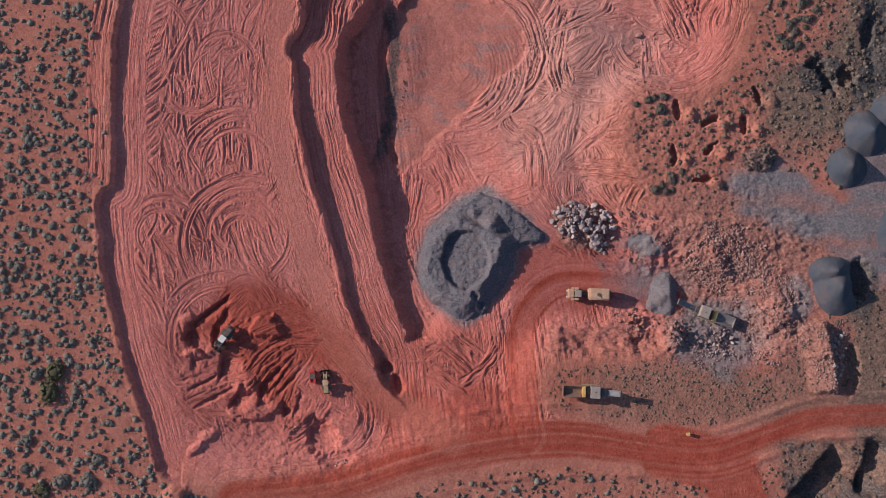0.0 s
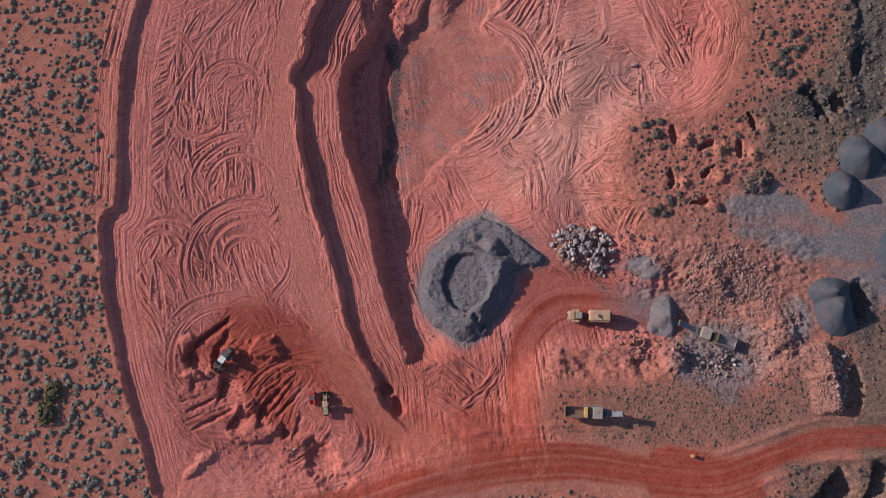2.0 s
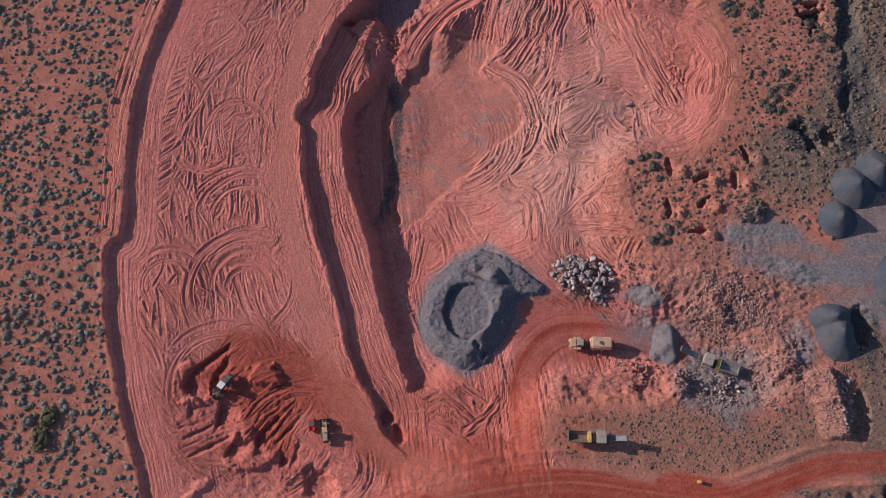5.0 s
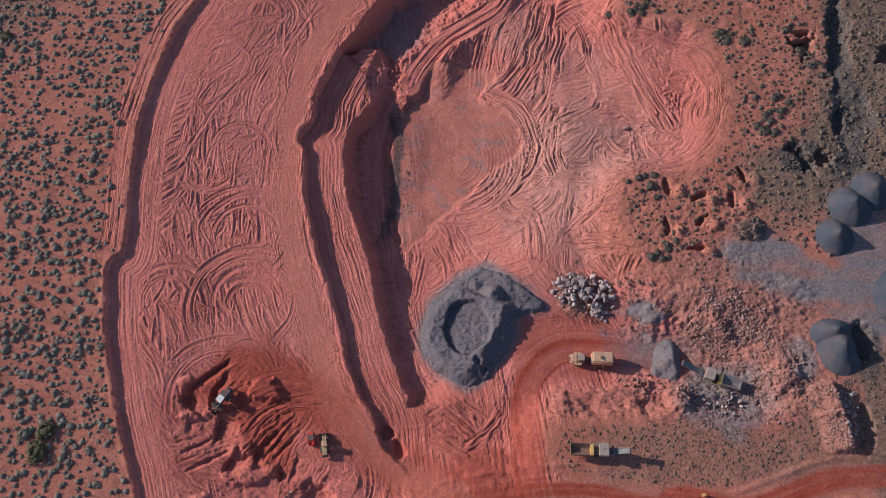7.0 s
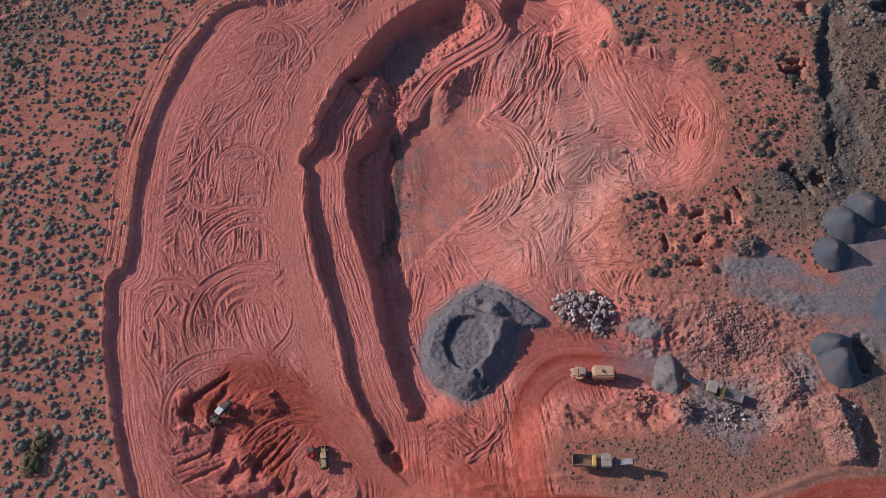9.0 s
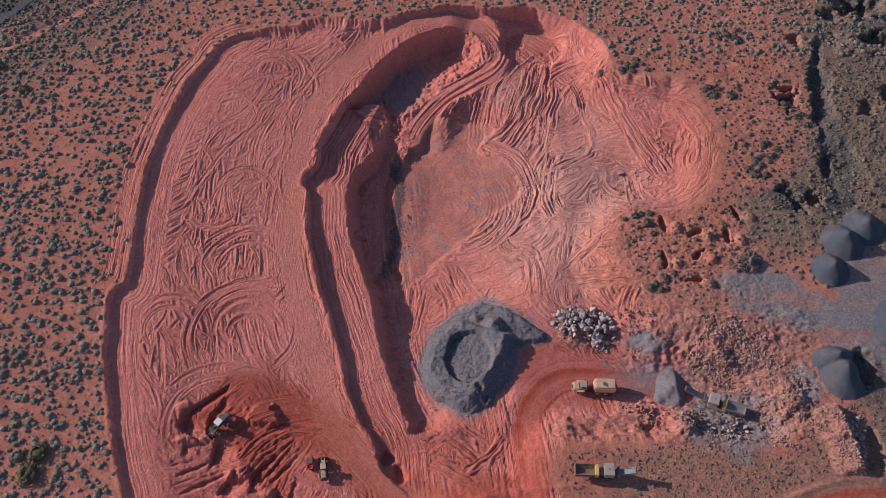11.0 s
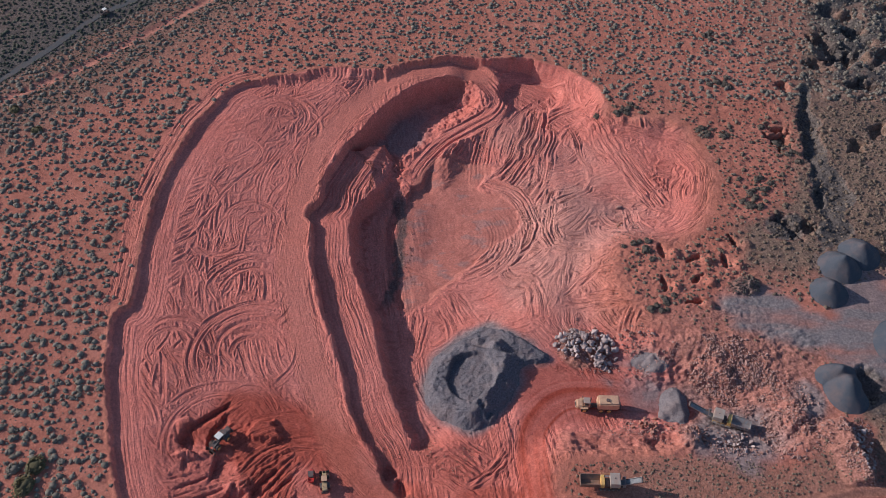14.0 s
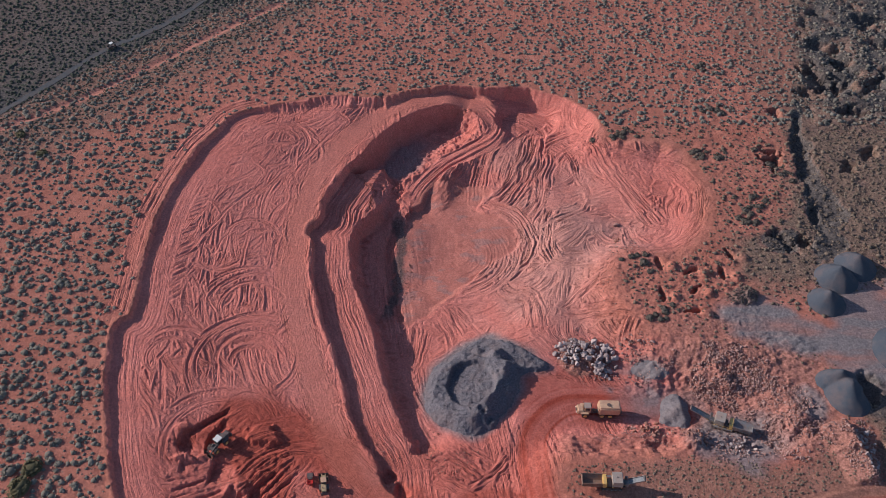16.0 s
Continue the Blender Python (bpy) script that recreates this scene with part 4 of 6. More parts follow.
junction = np.maximum(junction, 0.75 * smooth(-np.hypot((X + 6) / 2.0, Y + 20 - 0.12 * X) + 4 * blot, -9, -3))
m_fresh = np.maximum(m_fresh, 0.85 * junction)
m_fresh = np.maximum(m_fresh, 0.3 * slopes)
m_fresh = np.maximum(m_fresh, 0.42 * smooth(-np.hypot((X - 8) / 1.2, Y - 1) + 5 * blot, -16, -8))
m_fresh = np.maximum(m_fresh, 0.38 * smooth(-np.hypot((X + 36) / 2.1, Y + 2) + 5 * blot, -20, -10))
yard = smooth(-np.hypot((X - 28) / 1.5, Y - 20) + 2.5 * blot, -12, -7)
m_fresh = np.maximum(m_fresh, 0.6 * yard)
m_fresh = np.maximum(m_fresh, 0.35 * spoil * smooth(blot, -0.6, 0.0))
red_east = smooth(-np.hypot((X - 50) / 1.1, (Y - 50)) + 5 * blot, -18, -10) * smooth(X, 30, 42)
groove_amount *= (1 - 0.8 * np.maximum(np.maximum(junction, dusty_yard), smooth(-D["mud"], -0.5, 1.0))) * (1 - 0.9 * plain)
m_fresh *= 0.86 + 0.5 * vnoise(D["cross"] / 0.6, S["cross"] / 40, 207) * smooth(-A["cross"], -8, -5) + 0.5 * vnoise(D["side"] / 0.6, S["side"] / 40, 208) * smooth(-A["side"], -6, -4)
m_fresh = np.clip(m_fresh, 0, 1)
m_mud = smooth(-D["mud"] + 0.8 * blot, -0.5, 1.0) * 0.9
m_pale = 0.85 * smooth(-np.hypot((X - 32) / 1.3, (Y - 70) / 1.5) + 9 * blot, -30, -4) * inside * (1 - m_mud)
m_pale = np.maximum(m_pale, 0.55 * smooth(-np.hypot(X - 22, (Y - 108) / 1.3) + 4 * blot, -12, -4) * inside)
m_pale = np.maximum(m_pale, 0.55 * smooth(-A["dirt"] + 0.5 * blotf, -2.0, -0.8))
m_gravel = 0.9 * smooth(-D["ring"] + 1.5 * blot, -2.5, 0.5)
m_gravel = np.maximum(m_gravel, np.clip(0.8 + 0.9 * fbm(X / 12, Y / 3.5, 205, 4), 0.1, 0.95) * smooth(-D["grey"] + 5.0 * blot + blotf, -2.5, 3.0))
m_gravel = np.maximum(m_gravel, 0.8 * smooth(-np.hypot((X - 46) / 1.5, (Y - 22)) + 3.0 * blot, -9, -3) * smooth(blot + 0.4, 0.2, 0.6))
m_gravel = np.maximum(m_gravel, 0.6 * smooth(-np.hypot((X - 47.5) / 1.6, (Y - 18.5)) + 4.0 * blot, -9, -2))
m_gravel = np.maximum(m_gravel, 0.8 * smooth(-np.hypot((X - 65) / 1.3, (Y - 5)) + 3.0 * blot, -11, -6))
m_gravel = np.maximum(m_gravel, 0.35 * smooth(-np.hypot((X + 11), (Y - 66) / 3.0) + 3 * blot, -5, -1) * smooth(blotf, -0.1, 0.5))
m_gravel = np.maximum(m_gravel, 0.6 * smooth(-np.hypot((X + 14), (Y - 112) / 1.3) + 4 * blot, -14, -4) * smooth(-D["trench"] + 2.0 * blot, 1.0, 4.0))
m_gravel = np.maximum(m_gravel, 0.38 * smooth(-D["mud"], 0.5, 2.0) * smooth(fbm(X / 5, Y / 2.5, 204, 4, 0.6), 0.12, 0.4))
m_basalt = np.clip(0.95 * smooth(-D["bed"] - 3.2 * fbm(X / 6, Y / 6, 150, 4), -0.6, 0.3) * core + 1.0 * blocky * smooth(blot + 0.3 * blotf, -0.5, 0.0), 0, 1)
m_basalt = np.maximum(m_basalt, 0.5 * lava * smooth(fbm(X / 6, Y / 6, 203, 5, 0.65), 0.15, 0.45))
m_basalt = np.maximum(m_basalt, low_lava * smooth(blot + 0.4 * blotf, -0.2, 0.3) * 0.8)
m_basalt = np.maximum(m_basalt, 0.95 * smooth(-np.hypot(X - 90.5, Y - 68) + 2 * blot, -6.5, -4.5))
m_basalt = np.maximum(m_basalt, 0.7 * smooth(-np.hypot(X - 75, (Y - 47.5) * 1.2) + blot, -4.4, -3.0))
# dark band along the pit wall's foot, in the basalt tone
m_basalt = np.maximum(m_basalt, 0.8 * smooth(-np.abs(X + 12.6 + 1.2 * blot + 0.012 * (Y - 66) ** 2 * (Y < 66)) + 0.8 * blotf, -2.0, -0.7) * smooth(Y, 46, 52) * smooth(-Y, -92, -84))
m_brown = smooth(X + 6 * blot - 4 * smooth(Y, 40, 80) - 17 * smooth(Y, 66, 80), 70, 80) * (1 - m_basalt) * smooth(Y + 5 * blot, 45, 57) * (1 - 0.75 * smooth(Y, 95, 115) * smooth(-X, -104, -96))
m_brown = np.maximum(m_brown, 0.5 * smooth(X + 6 * blot, 28, 40) * smooth(D["rim"], 0, 4) * smooth(-Y, -4, 1) * smooth(Y, -17, -12))
# dark patch just east of the long fines heap, in the basalt tone
m_basalt = np.maximum(m_basalt, 0.8 * smooth(-np.hypot((X - 99) / 0.8, (Y - 16) / 1.6) + 2 * blot, -5, -3))
m_brown = np.maximum(m_brown, 0.9 * smooth(X + 4 * blot, 92, 97) * smooth(-Y, -20, -14))
m_brown = np.maximum(m_brown, 0.8 * low_lava)
m_brown *= 1 - 0.55 * smooth(Y, 84, 98) * (1 - lava)
m_gravel = np.maximum(m_gravel, 0.8 * smooth(-np.hypot(X - 104, (Y - 42) / 1.5) + 4 * blot, -13, -7))
m_brown = np.maximum(m_brown, 0.85 * lava)
# the country beyond the paved road is darkened with the basalt tone
beyond = smooth(-(Y - 1.04 * X - 262 - 4 * blot), 0, 6)
far_tone = core * (1 - beyond) * np.clip(0.72 + 0.28 * np.exp(-np.maximum(0, Y - 1.04 * X - 268) / 60), 0, 1)
m_basalt = np.maximum(m_basalt, 1.0 * far_tone * (0.8 + 0.2 * smooth(blot + 0.4 * blotf, -0.7, 0.1)))
m_brown = np.maximum(m_brown, 0.85 * (1 - beyond) * smooth(-X, 40, 60))
m_brown = np.maximum(m_brown, 0.75 * smooth(Y - 1.04 * X + 6 * blot, 205, 240) * smooth(-X, 20, 50))
m_rubble = 0.9 * scuffed * smooth(X + 5 * blot, 48, 56) * (1 - road)
m_rubble = np.maximum(m_rubble, 0.9 * smooth(-np.hypot(X - 33.2, (Y - 32.2) * 1.15) + 1.5 * blot, -7.5, -6.0))
m_rubble = np.maximum(m_rubble, 0.75 * torn * smooth(-Y - 6 * blot, -48, -40) * smooth(X + 5 * blot, 44, 52))
m_rubble = np.maximum(m_rubble, smooth(-np.hypot((X - 89) / 0.8, (Y - 1) / 1.5) + 2 * blot, -8, -5))
m_gravel = np.maximum(m_gravel, 0.75 * smooth(-np.hypot(X - 83.5, (Y - 15) / 1.3) + 2 * blot, -5, -2.5))
m_rubble = np.maximum(m_rubble, 0.5 * spoil * smooth(X, 20, 26))
m_dusty = 0.55 * smooth(-A["dirt"] + 0.8 * blotf, -2.6, -0.8)
m_dusty = np.maximum(m_dusty, 0.6 * red_east)
m_dusty = np.maximum(m_dusty, 0.35 * smooth(-A["haul"] + 0.6 * blot, -5.0, -3.0))


def mesh_grid(name, xs2, ys2, zs, material, layers=()):
    """A quad sheet from arrays of the same shape."""
    ny, nx = zs.shape
    me = bpy.data.meshes.new(name)
    me.vertices.add(nx * ny)
    me.vertices.foreach_set("co", np.stack([xs2, ys2, zs], -1).astype(np.float32).ravel())
    a = (np.arange(ny - 1)[:, None] * nx + np.arange(nx - 1)[None]).ravel()
    quads = np.stack([a, a + 1, a + 1 + nx, a + nx], -1).astype(np.int32)
    me.loops.add(quads.size)
    me.polygons.add(len(quads))
    me.loops.foreach_set("vertex_index", quads.ravel())
    me.polygons.foreach_set("loop_start", np.arange(0, quads.size, 4, dtype=np.int32))
    me.polygons.foreach_set("use_smooth", np.ones(len(quads), bool))
    me.update(calc_edges=True)
    for label, rgb in layers:
        la = me.color_attributes.new(label, "FLOAT_COLOR", "POINT")
        la.data.foreach_set("color", np.concatenate([np.stack(rgb, -1).reshape(-1, 3), np.ones((nx * ny, 1))], 1).astype(np.float32).ravel())
    me.materials.append(material)
    return me


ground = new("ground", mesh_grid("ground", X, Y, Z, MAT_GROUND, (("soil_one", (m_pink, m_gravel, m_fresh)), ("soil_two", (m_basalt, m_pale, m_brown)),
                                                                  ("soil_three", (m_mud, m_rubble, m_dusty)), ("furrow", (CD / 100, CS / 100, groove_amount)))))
tagged(ground, "red desert soil scored by machine tracks round a terraced quarry", "ground", kind="structure")

# ---- helpers for things ----
def part(name, bm, material, parent, label=""):
    """One bmesh as one mesh object under a thing or a part."""
    me = bpy.data.meshes.new(name)
    bm.to_mesh(me)
    bm.free()
    me.materials.append(material)
    ob = new(name, me)
    ob.parent = parent
    return tagged(ob, label)


def array_mesh(name, verts, faces, material, rounded=False):
    """Joined triangles or quads from numpy arrays."""
    me = bpy.data.meshes.new(name)
    k = faces.shape[1]
    me.vertices.add(len(verts))
    me.vertices.foreach_set("co", verts.astype(np.float32).ravel())
    me.loops.add(faces.size)
    me.polygons.add(len(faces))
    me.loops.foreach_set("vertex_index", faces.astype(np.int32).ravel())
    me.polygons.foreach_set("loop_start", np.arange(0, faces.size, k, dtype=np.int32))
    me.polygons.foreach_set("use_smooth", np.full(len(faces), rounded))
    me.update(calc_edges=True)
    me.materials.append(material)
    return me


# ---- gravel heaps ----
def heap(name, x0, x1, y0, y1, rise, material, label, category, step=0.3):
    """A heap as its own sheet: rise(x, y) metres over the ground, tucked under it where it ends."""
    xs, ys = np.meshgrid(np.arange(x0, x1, step), np.arange(y0, y1, step))
    base = np.array([height_at(a, b) for a, b in zip(xs.ravel(), ys.ravel())]).reshape(xs.shape)
    ob = new(name, mesh_grid(name, xs, ys, base + rise(xs, ys), material))
    return tagged(ob, label, category)


def ring_rise(x, y):
    d = -sample(FIELDS["ring"][0], x, y) + 0.6 * fbm(x / 1.8, y / 1.8, 301, 3)
    a = np.arctan2(y - 22.0, x - 6.5)
    tall = 2.9 + 0.9 * np.cos(a + 0.1) + 0.35 * vnoise(a * 2.2 + 9, a * 0 + 1.0, 302)
    wall = tall * np.clip(d / (1.2 * tall), 0, 1)
    narrow = 1 - 0.45 * smooth(20.5 - y, 0, 7)          # the bowl pinches towards the south
    inner = np.hypot((x - 5.4) / (5.7 * narrow), (y - 24.0) / 7.2) + 0.07 * fbm(x / 1.5, y / 1.5, 305, 3)
    bowl = smooth(1.06 - inner, 0.0, 0.13)
    floor_h = 1.25 + 0.09 * (x - 5.4) + 0.15 * vnoise(x / 3, y / 3, 306)
    h = wall * (1 - bowl) + np.minimum(wall, floor_h) * bowl
    north = smooth(y - 31.5 + 0.5 * (x - 8), 0, 2.5)
    h = h * (1 - north) + np.minimum(h, 0.75 + 0.4 * fbm(x / 2.5, y / 2.5, 307, 3)) * north
    for cx, cy, hh in ((11.6, 32.2, 3.4), (7.6, 35.5, 1.9), (13.2, 27.4, 3.5), (8.4, 13.6, 2.5), (6.0, 12.4, 2.2)):
        h = np.maximum(h, hh - 0.78 * np.hypot(x - cx, y - cy) + 0.3 * fbm(x, y, 303, 2))
    for cx, cy in ((7.6, 15.4), (9.0, 13.2)):
        h = h - 0.9 * smooth(1.3 - np.hypot(x - cx, y - cy), 0, 0.8)
    return np.where(d > -0.6, h, -0.4) + 0.25 * fbm(x / 0.8, y / 0.8, 304, 3) - 0.25 * smooth(-d, -0.3, 0.5)


heap("gravel_stockpile", -8.5, 27.5, 7.0, 42.5, ring_rise, MAT_GRAVEL, "ring-shaped heap of dark crushed grey gravel on red soil", "stockpile", 0.25)


def cones(tops, slope=0.72, seed=0):
    def rise(x, y):
        h = np.full(x.shape, -0.5)
        for cx, cy, hh, sx, sy in tops:
            r = np.hypot((x - cx) / sx, (y - cy) / sy) + 0.25 * fbm(x / 4, y / 4, 310 + seed, 2)
            h = np.maximum(h, hh - slope * np.sqrt(r * r + 0.08) + 0.05 * fbm(x / 0.9, y / 0.9, 311, 2))
        return np.maximum(h, -0.5)
    return rise


FINES = "smooth heap of pale grey stone fines"
heap("grit_stockpile", 88, 105, 37, 53, cones([(96.0, 45.3, 4.3, 1, 1)], 0.88, 1), MAT_FINES, FINES, "stockpile", 0.35)
heap("grit_stockpile", 93, 112, 44, 63, cones([(101.0, 53.5, 4.9, 1, 1)], 0.88, 2), MAT_FINES, FINES, "stockpile", 0.35)
heap("grit_stockpile", 100, 122, 50, 70, cones([(107.5, 58.0, 4.4, 1, 1)], 0.8, 3), MAT_FINES, FINES, "stockpile", 0.4)
heap("grit_stockpile", 101, 121, 20, 38, cones([(110.0, 29.0, 5.2, 1, 1.1)], 0.72, 4), MAT_FINES, FINES, "stockpile", 0.4)
heap("grit_stockpile", 84, 101, 6, 27, cones([(91.5, 20.5, 4.6, 1, 0.7), (92.5, 17.0, 4.5, 1.0, 1.35)], 0.86, 5), MAT_FINES,
     "long steep heap of pale grey stone fines", "stockpile", 0.3)
def fan_rise(x, y):
    """Gravel thrown off a belt: steep on one side, running out thin on the other."""
    d = np.hypot(np.where(x > 54.0, 2.6, 1.0) * (x - 54.0), 0.95 * (y - 16.0)) * (1 + 0.22 * vnoise(np.arctan2(y - 16.0, x - 54.0) * 1.6, 0 * x, 313))
    return np.maximum(2.5 - 0.5 * d + 0.3 * fbm(x / 1.3, y / 1.3, 312, 4), -0.4)


heap("gravel_stockpile", 43.5, 60, 7.5, 26.0, fan_rise, MAT_GRAVEL_PALE, "broad cone of pinkish grey gravel under a conveyor", "stockpile")
heap("gravel_stockpile", 43, 54, 22, 32, cones([(47.6, 28.0, 0.7, 1.3, 0.8), (50.2, 26.0, 0.5, 1.4, 0.7)], 0.26, 7), MAT_GRAVEL_PALE, "low heap of grey gravel with wheel marks", "stockpile")

# ---- rocks ----
ICO = {}
for level in (1, 2):
    bm = bmesh.new()
    bmesh.ops.create_icosphere(bm, subdivisions=level, radius=1.0)
    ICO[level] = (np.array([v.co for v in bm.verts]), np.array([[v.index for v in f.verts] for f in bm.faces]))
    bm.free()


def rock_shape(level, seed):
    r = np.random.RandomState(seed)
    v, f = ICO[level]
    v = v * (1 + 0.22 * r.uniform(-1, 1, (len(v), 1)))
    for _ in range(14):                      # broken flat faces
        n = r.normal(size=3)
        n /= np.linalg.norm(n)
        over = np.maximum(v @ n - r.uniform(0.32, 0.62), 0)
        v = v - over[:, None] * n
    return v * r.uniform(0.75, 1.2, 3), f


def rock_stuff(name, places, material, label, level=1, seed=0):
    """Very many small stones as one piece. places: rows of x, y, radius."""
    r = np.random.RandomState(seed)
    shapes = [rock_shape(level, 1000 + seed * 20 + k) for k in range(12)]
    vs, fs, n = [], [], 0
    for x, y, rad in places:
        v, f = shapes[r.randint(12)]
        a = r.uniform(0, 6.28)
        ca, sa = math.cos(a), math.sin(a)
        w = np.stack([v[:, 0] * ca - v[:, 1] * sa, v[:, 0] * sa + v[:, 1] * ca, v[:, 2] * 0.75], -1) * rad
        vs.append(w + (x, y, height_at(x, y) + 0.3 * rad))
        fs.append(f + n)
        n += len(v)
    ob = new(name, array_mesh(name, np.concatenate(vs), np.concatenate(fs), material))
    return tagged(ob, label, "rocks", kind="stuff")


def scatter(n, cx, cy, rx, ry, turn, lo, hi, seed, power=3.0, clump=True):
    r = np.random.RandomState(seed)
    ca, sa = math.cos(radians(turn)), math.sin(radians(turn))
    out = []
    while len(out) < n:
        u, v = r.uniform(-1, 1, 2)
        x, y = cx + u * rx * ca - v * ry * sa, cy + u * rx * sa + v * ry * ca
        if u * u + v * v > 1 or r.rand() < 0.55 * (u * u + v * v):
            continue
        if clump and r.rand() > np.clip(0.5 + 2.2 * float(fbm(np.array([x / 3.5]), np.array([y / 3.5]), 320, 2)[0]), 0.03, 1):
            continue
        out.append((x, y, lo + (hi - lo) * r.rand() ** power))
    return out


BOULDERS = []
for k in range(10):
    v, f = rock_shape(2, 500 + k)
    BOULDERS.append(v * (1, 1, 0.8))


def heap_stones(name, n, x0, x1, y0, y1, rise, lo, hi, material, label, seed):
    """Loose stones lying over the face of a heap, as one piece."""
    r = np.random.RandomState(seed)
    shapes = [rock_shape(1, 1500 + 20 * seed + k) for k in range(10)]
    px, py = r.uniform(x0, x1, n), r.uniform(y0, y1, n)
    up = rise(px, py)
    vs, fs, count = [], [], 0
    for x, y, h in zip(px, py, up):
        if h < 0.05:
            continue
        v, f = shapes[r.randint(10)]
        rad = lo + (hi - lo) * r.rand() ** 2.5
        vs.append(v * rad + (x, y, height_at(x, y) + h + 0.2 * rad))
        fs.append(f + count)
        count += len(v)
    return tagged(new(name, array_mesh(name, np.concatenate(vs), np.concatenate(fs), material)), label, "rocks", kind="stuff")


MAT_STONES = rock_material("grey_crushed_stone", (0.10, 0.092, 0.108), (0.29, 0.26, 0.285))
heap_stones("gravel_stones", 9000, -8, 27, 8, 42, ring_rise, 0.09, 0.26, MAT_STONES, "loose crushed grey stones over the ring-shaped heap", 1)
heap_stones("gravel_stones", 1500, 44, 58, 8, 25, fan_rise, 0.07, 0.2, MAT_STONES, "loose grey stones over the heap under the conveyor", 2)

LOOSE = []


def boulder_heap(n, cx, cy, rx, ry, turn, lo, hi, tall, material, label, group, seed):
    """Single boulders, heaped: each is an object of its own on a shared mesh."""
    r = np.random.RandomState(seed)
    meshes = [array_mesh("boulder", v, ICO[2][1], material) for v in BOULDERS]
    LOOSE.extend([(x, y, rad) for x, y, rad in scatter((5 if n > 100 else 3) * n, cx, cy, rx * 1.12, ry * 1.12, turn, 0.15, 0.5, seed + 50, 1.6, False)] if n > 20 else [])
    for x, y, rad in scatter(n, cx, cy, rx, ry, turn, lo, hi, seed, 1.6, False):
        q = math.hypot((x - cx) / rx, (y - cy) / ry)
        rad *= 1.1
        z = height_at(x, y) + tall * max(0, 1 - q) * r.uniform(0.3, 1.0) + 0.30 * rad
        ob = new("boulder", meshes[r.randint(10)])
        ob.matrix_world = Matrix.Translation((x, y, z)) @ Euler([radians(a) for a in (r.uniform(-25, 25), r.uniform(-25, 25), r.uniform(0, 360))]).to_matrix().to_4x4() @ Matrix.Scale(rad, 4)
        tagged(ob, label, "boulder", group)


boulder_heap(80, 37.2, 31.4, 4.0, 6.2, 10, 0.45, 1.2, 1.2, MAT_ROCK_GREY, "pale grey quarried boulder in a loose heap", "grey boulders in the heap", 17)
boulder_heap(80, 31.0, 33.4, 4.6, 4.4, -25, 0.4, 1.15, 0.9, MAT_ROCK_GREY, "pale grey quarried boulder in a loose heap", "grey boulders in the heap", 11)
boulder_heap(28, 46.0, 9.6, 5.2, 2.6, -8, 0.35, 0.8, 1.0, MAT_ROCK_RED, "dark red sandstone block in a row of spoil", "red sandstone blocks", 12)
boulder_heap(22, 55.5, 6.6, 3.4, 3.8, 0, 0.3, 0.7, 1.2, MAT_ROCK_RED, "dark red sandstone block in a row of spoil", "red sandstone blocks", 13)
boulder_heap(40, 64.5, 4.2, 4.5, 4.0, 0, 0.3, 0.8, 0.9, MAT_ROCK_GREY, "grey quarried rock beside the screening plant", "rocks beside the screen", 14)
boulder_heap(44, 92.0, 1.5, 2.6, 6.5, -8, 0.35, 0.85, 0.6, MAT_ROCK_GREY, "pale grey block fallen down a cut bank", "blocks on the cut bank", 15)

boulder_heap(24, 45.6, 33.6, 5.0, 3.2, -10, 0.3, 0.8, 0.8, MAT_ROCK_MIX, "pinkish grey quarried boulder in a loose heap", "pinkish boulders", 16)
boulder_heap(6, -24.0, -23.6, 1.6, 0.9, 10, 0.25, 0.5, 0.1, MAT_ROCK_GREY, "pale stone block beside a dug hollow", "pale blocks by the hollow", 18)
boulder_heap(14, -36.0, -16.0, 2.4, 1.3, -15, 0.2, 0.45, 0.2, MAT_ROCK_MIX, "pinkish stone tipped on red soil", "tipped stones", 19)
rubble = scatter(4000, 67, 24, 11, 8.5, -25, 0.1, 0.6, 21, 4.0) + scatter(1700, 75, 15, 12, 8, -30, 0.1, 0.42, 20) + scatter(1700, 77, 8, 10, 10, 0, 0.10, 0.5, 22) + scatter(700, 48, 28, 9, 6, 0, 0.10, 0.45, 23)
rubble += scatter(500, 46, 8, 12, 4, -6, 0.1, 0.35, 24) + scatter(450, 62, 4, 10, 6, 0, 0.1, 0.45, 25) + scatter(1100, 91, 1, 5, 9.5, 0, 0.12, 0.5, 26)
rubble += scatter(420, 52, 52, 14, 18, 0, 0.1, 0.35, 27) + scatter(200, 33, 33, 9, 9, 0, 0.1, 0.35, 28) + scatter(160, 47, 71, 5, 8, 0, 0.1, 0.4, 29)
rubble += LOOSE
rock_stuff("rubble", rubble, MAT_ROCK_MIX, "pinkish grey broken rubble strewn over the quarry floor", 1, 1)
crumbs = scatter(260, 0, 5, 6, 9, 25, 0.1, 0.4, 31) + scatter(120, -14, 2, 3, 8, 20, 0.1, 0.3, 32) + scatter(140, -45, -8, 12, 6, 0, 0.1, 0.35, 33)
crumbs += scatter(120, -10.5, 66, 2.2, 24, 0, 0.15, 0.5, 34) + scatter(160, 40, -17.5, 16, 6, 0, 0.08, 0.2, 35) + scatter(60, -28, -16, 6, 6, 0, 0.1, 0.4, 36)
rock_stuff("red_clods", crumbs, MAT_ROCK_RED, "clods of red earth along the cuts", 1, 2)
lava_places = []
r_lava = np.random.RandomState(5)
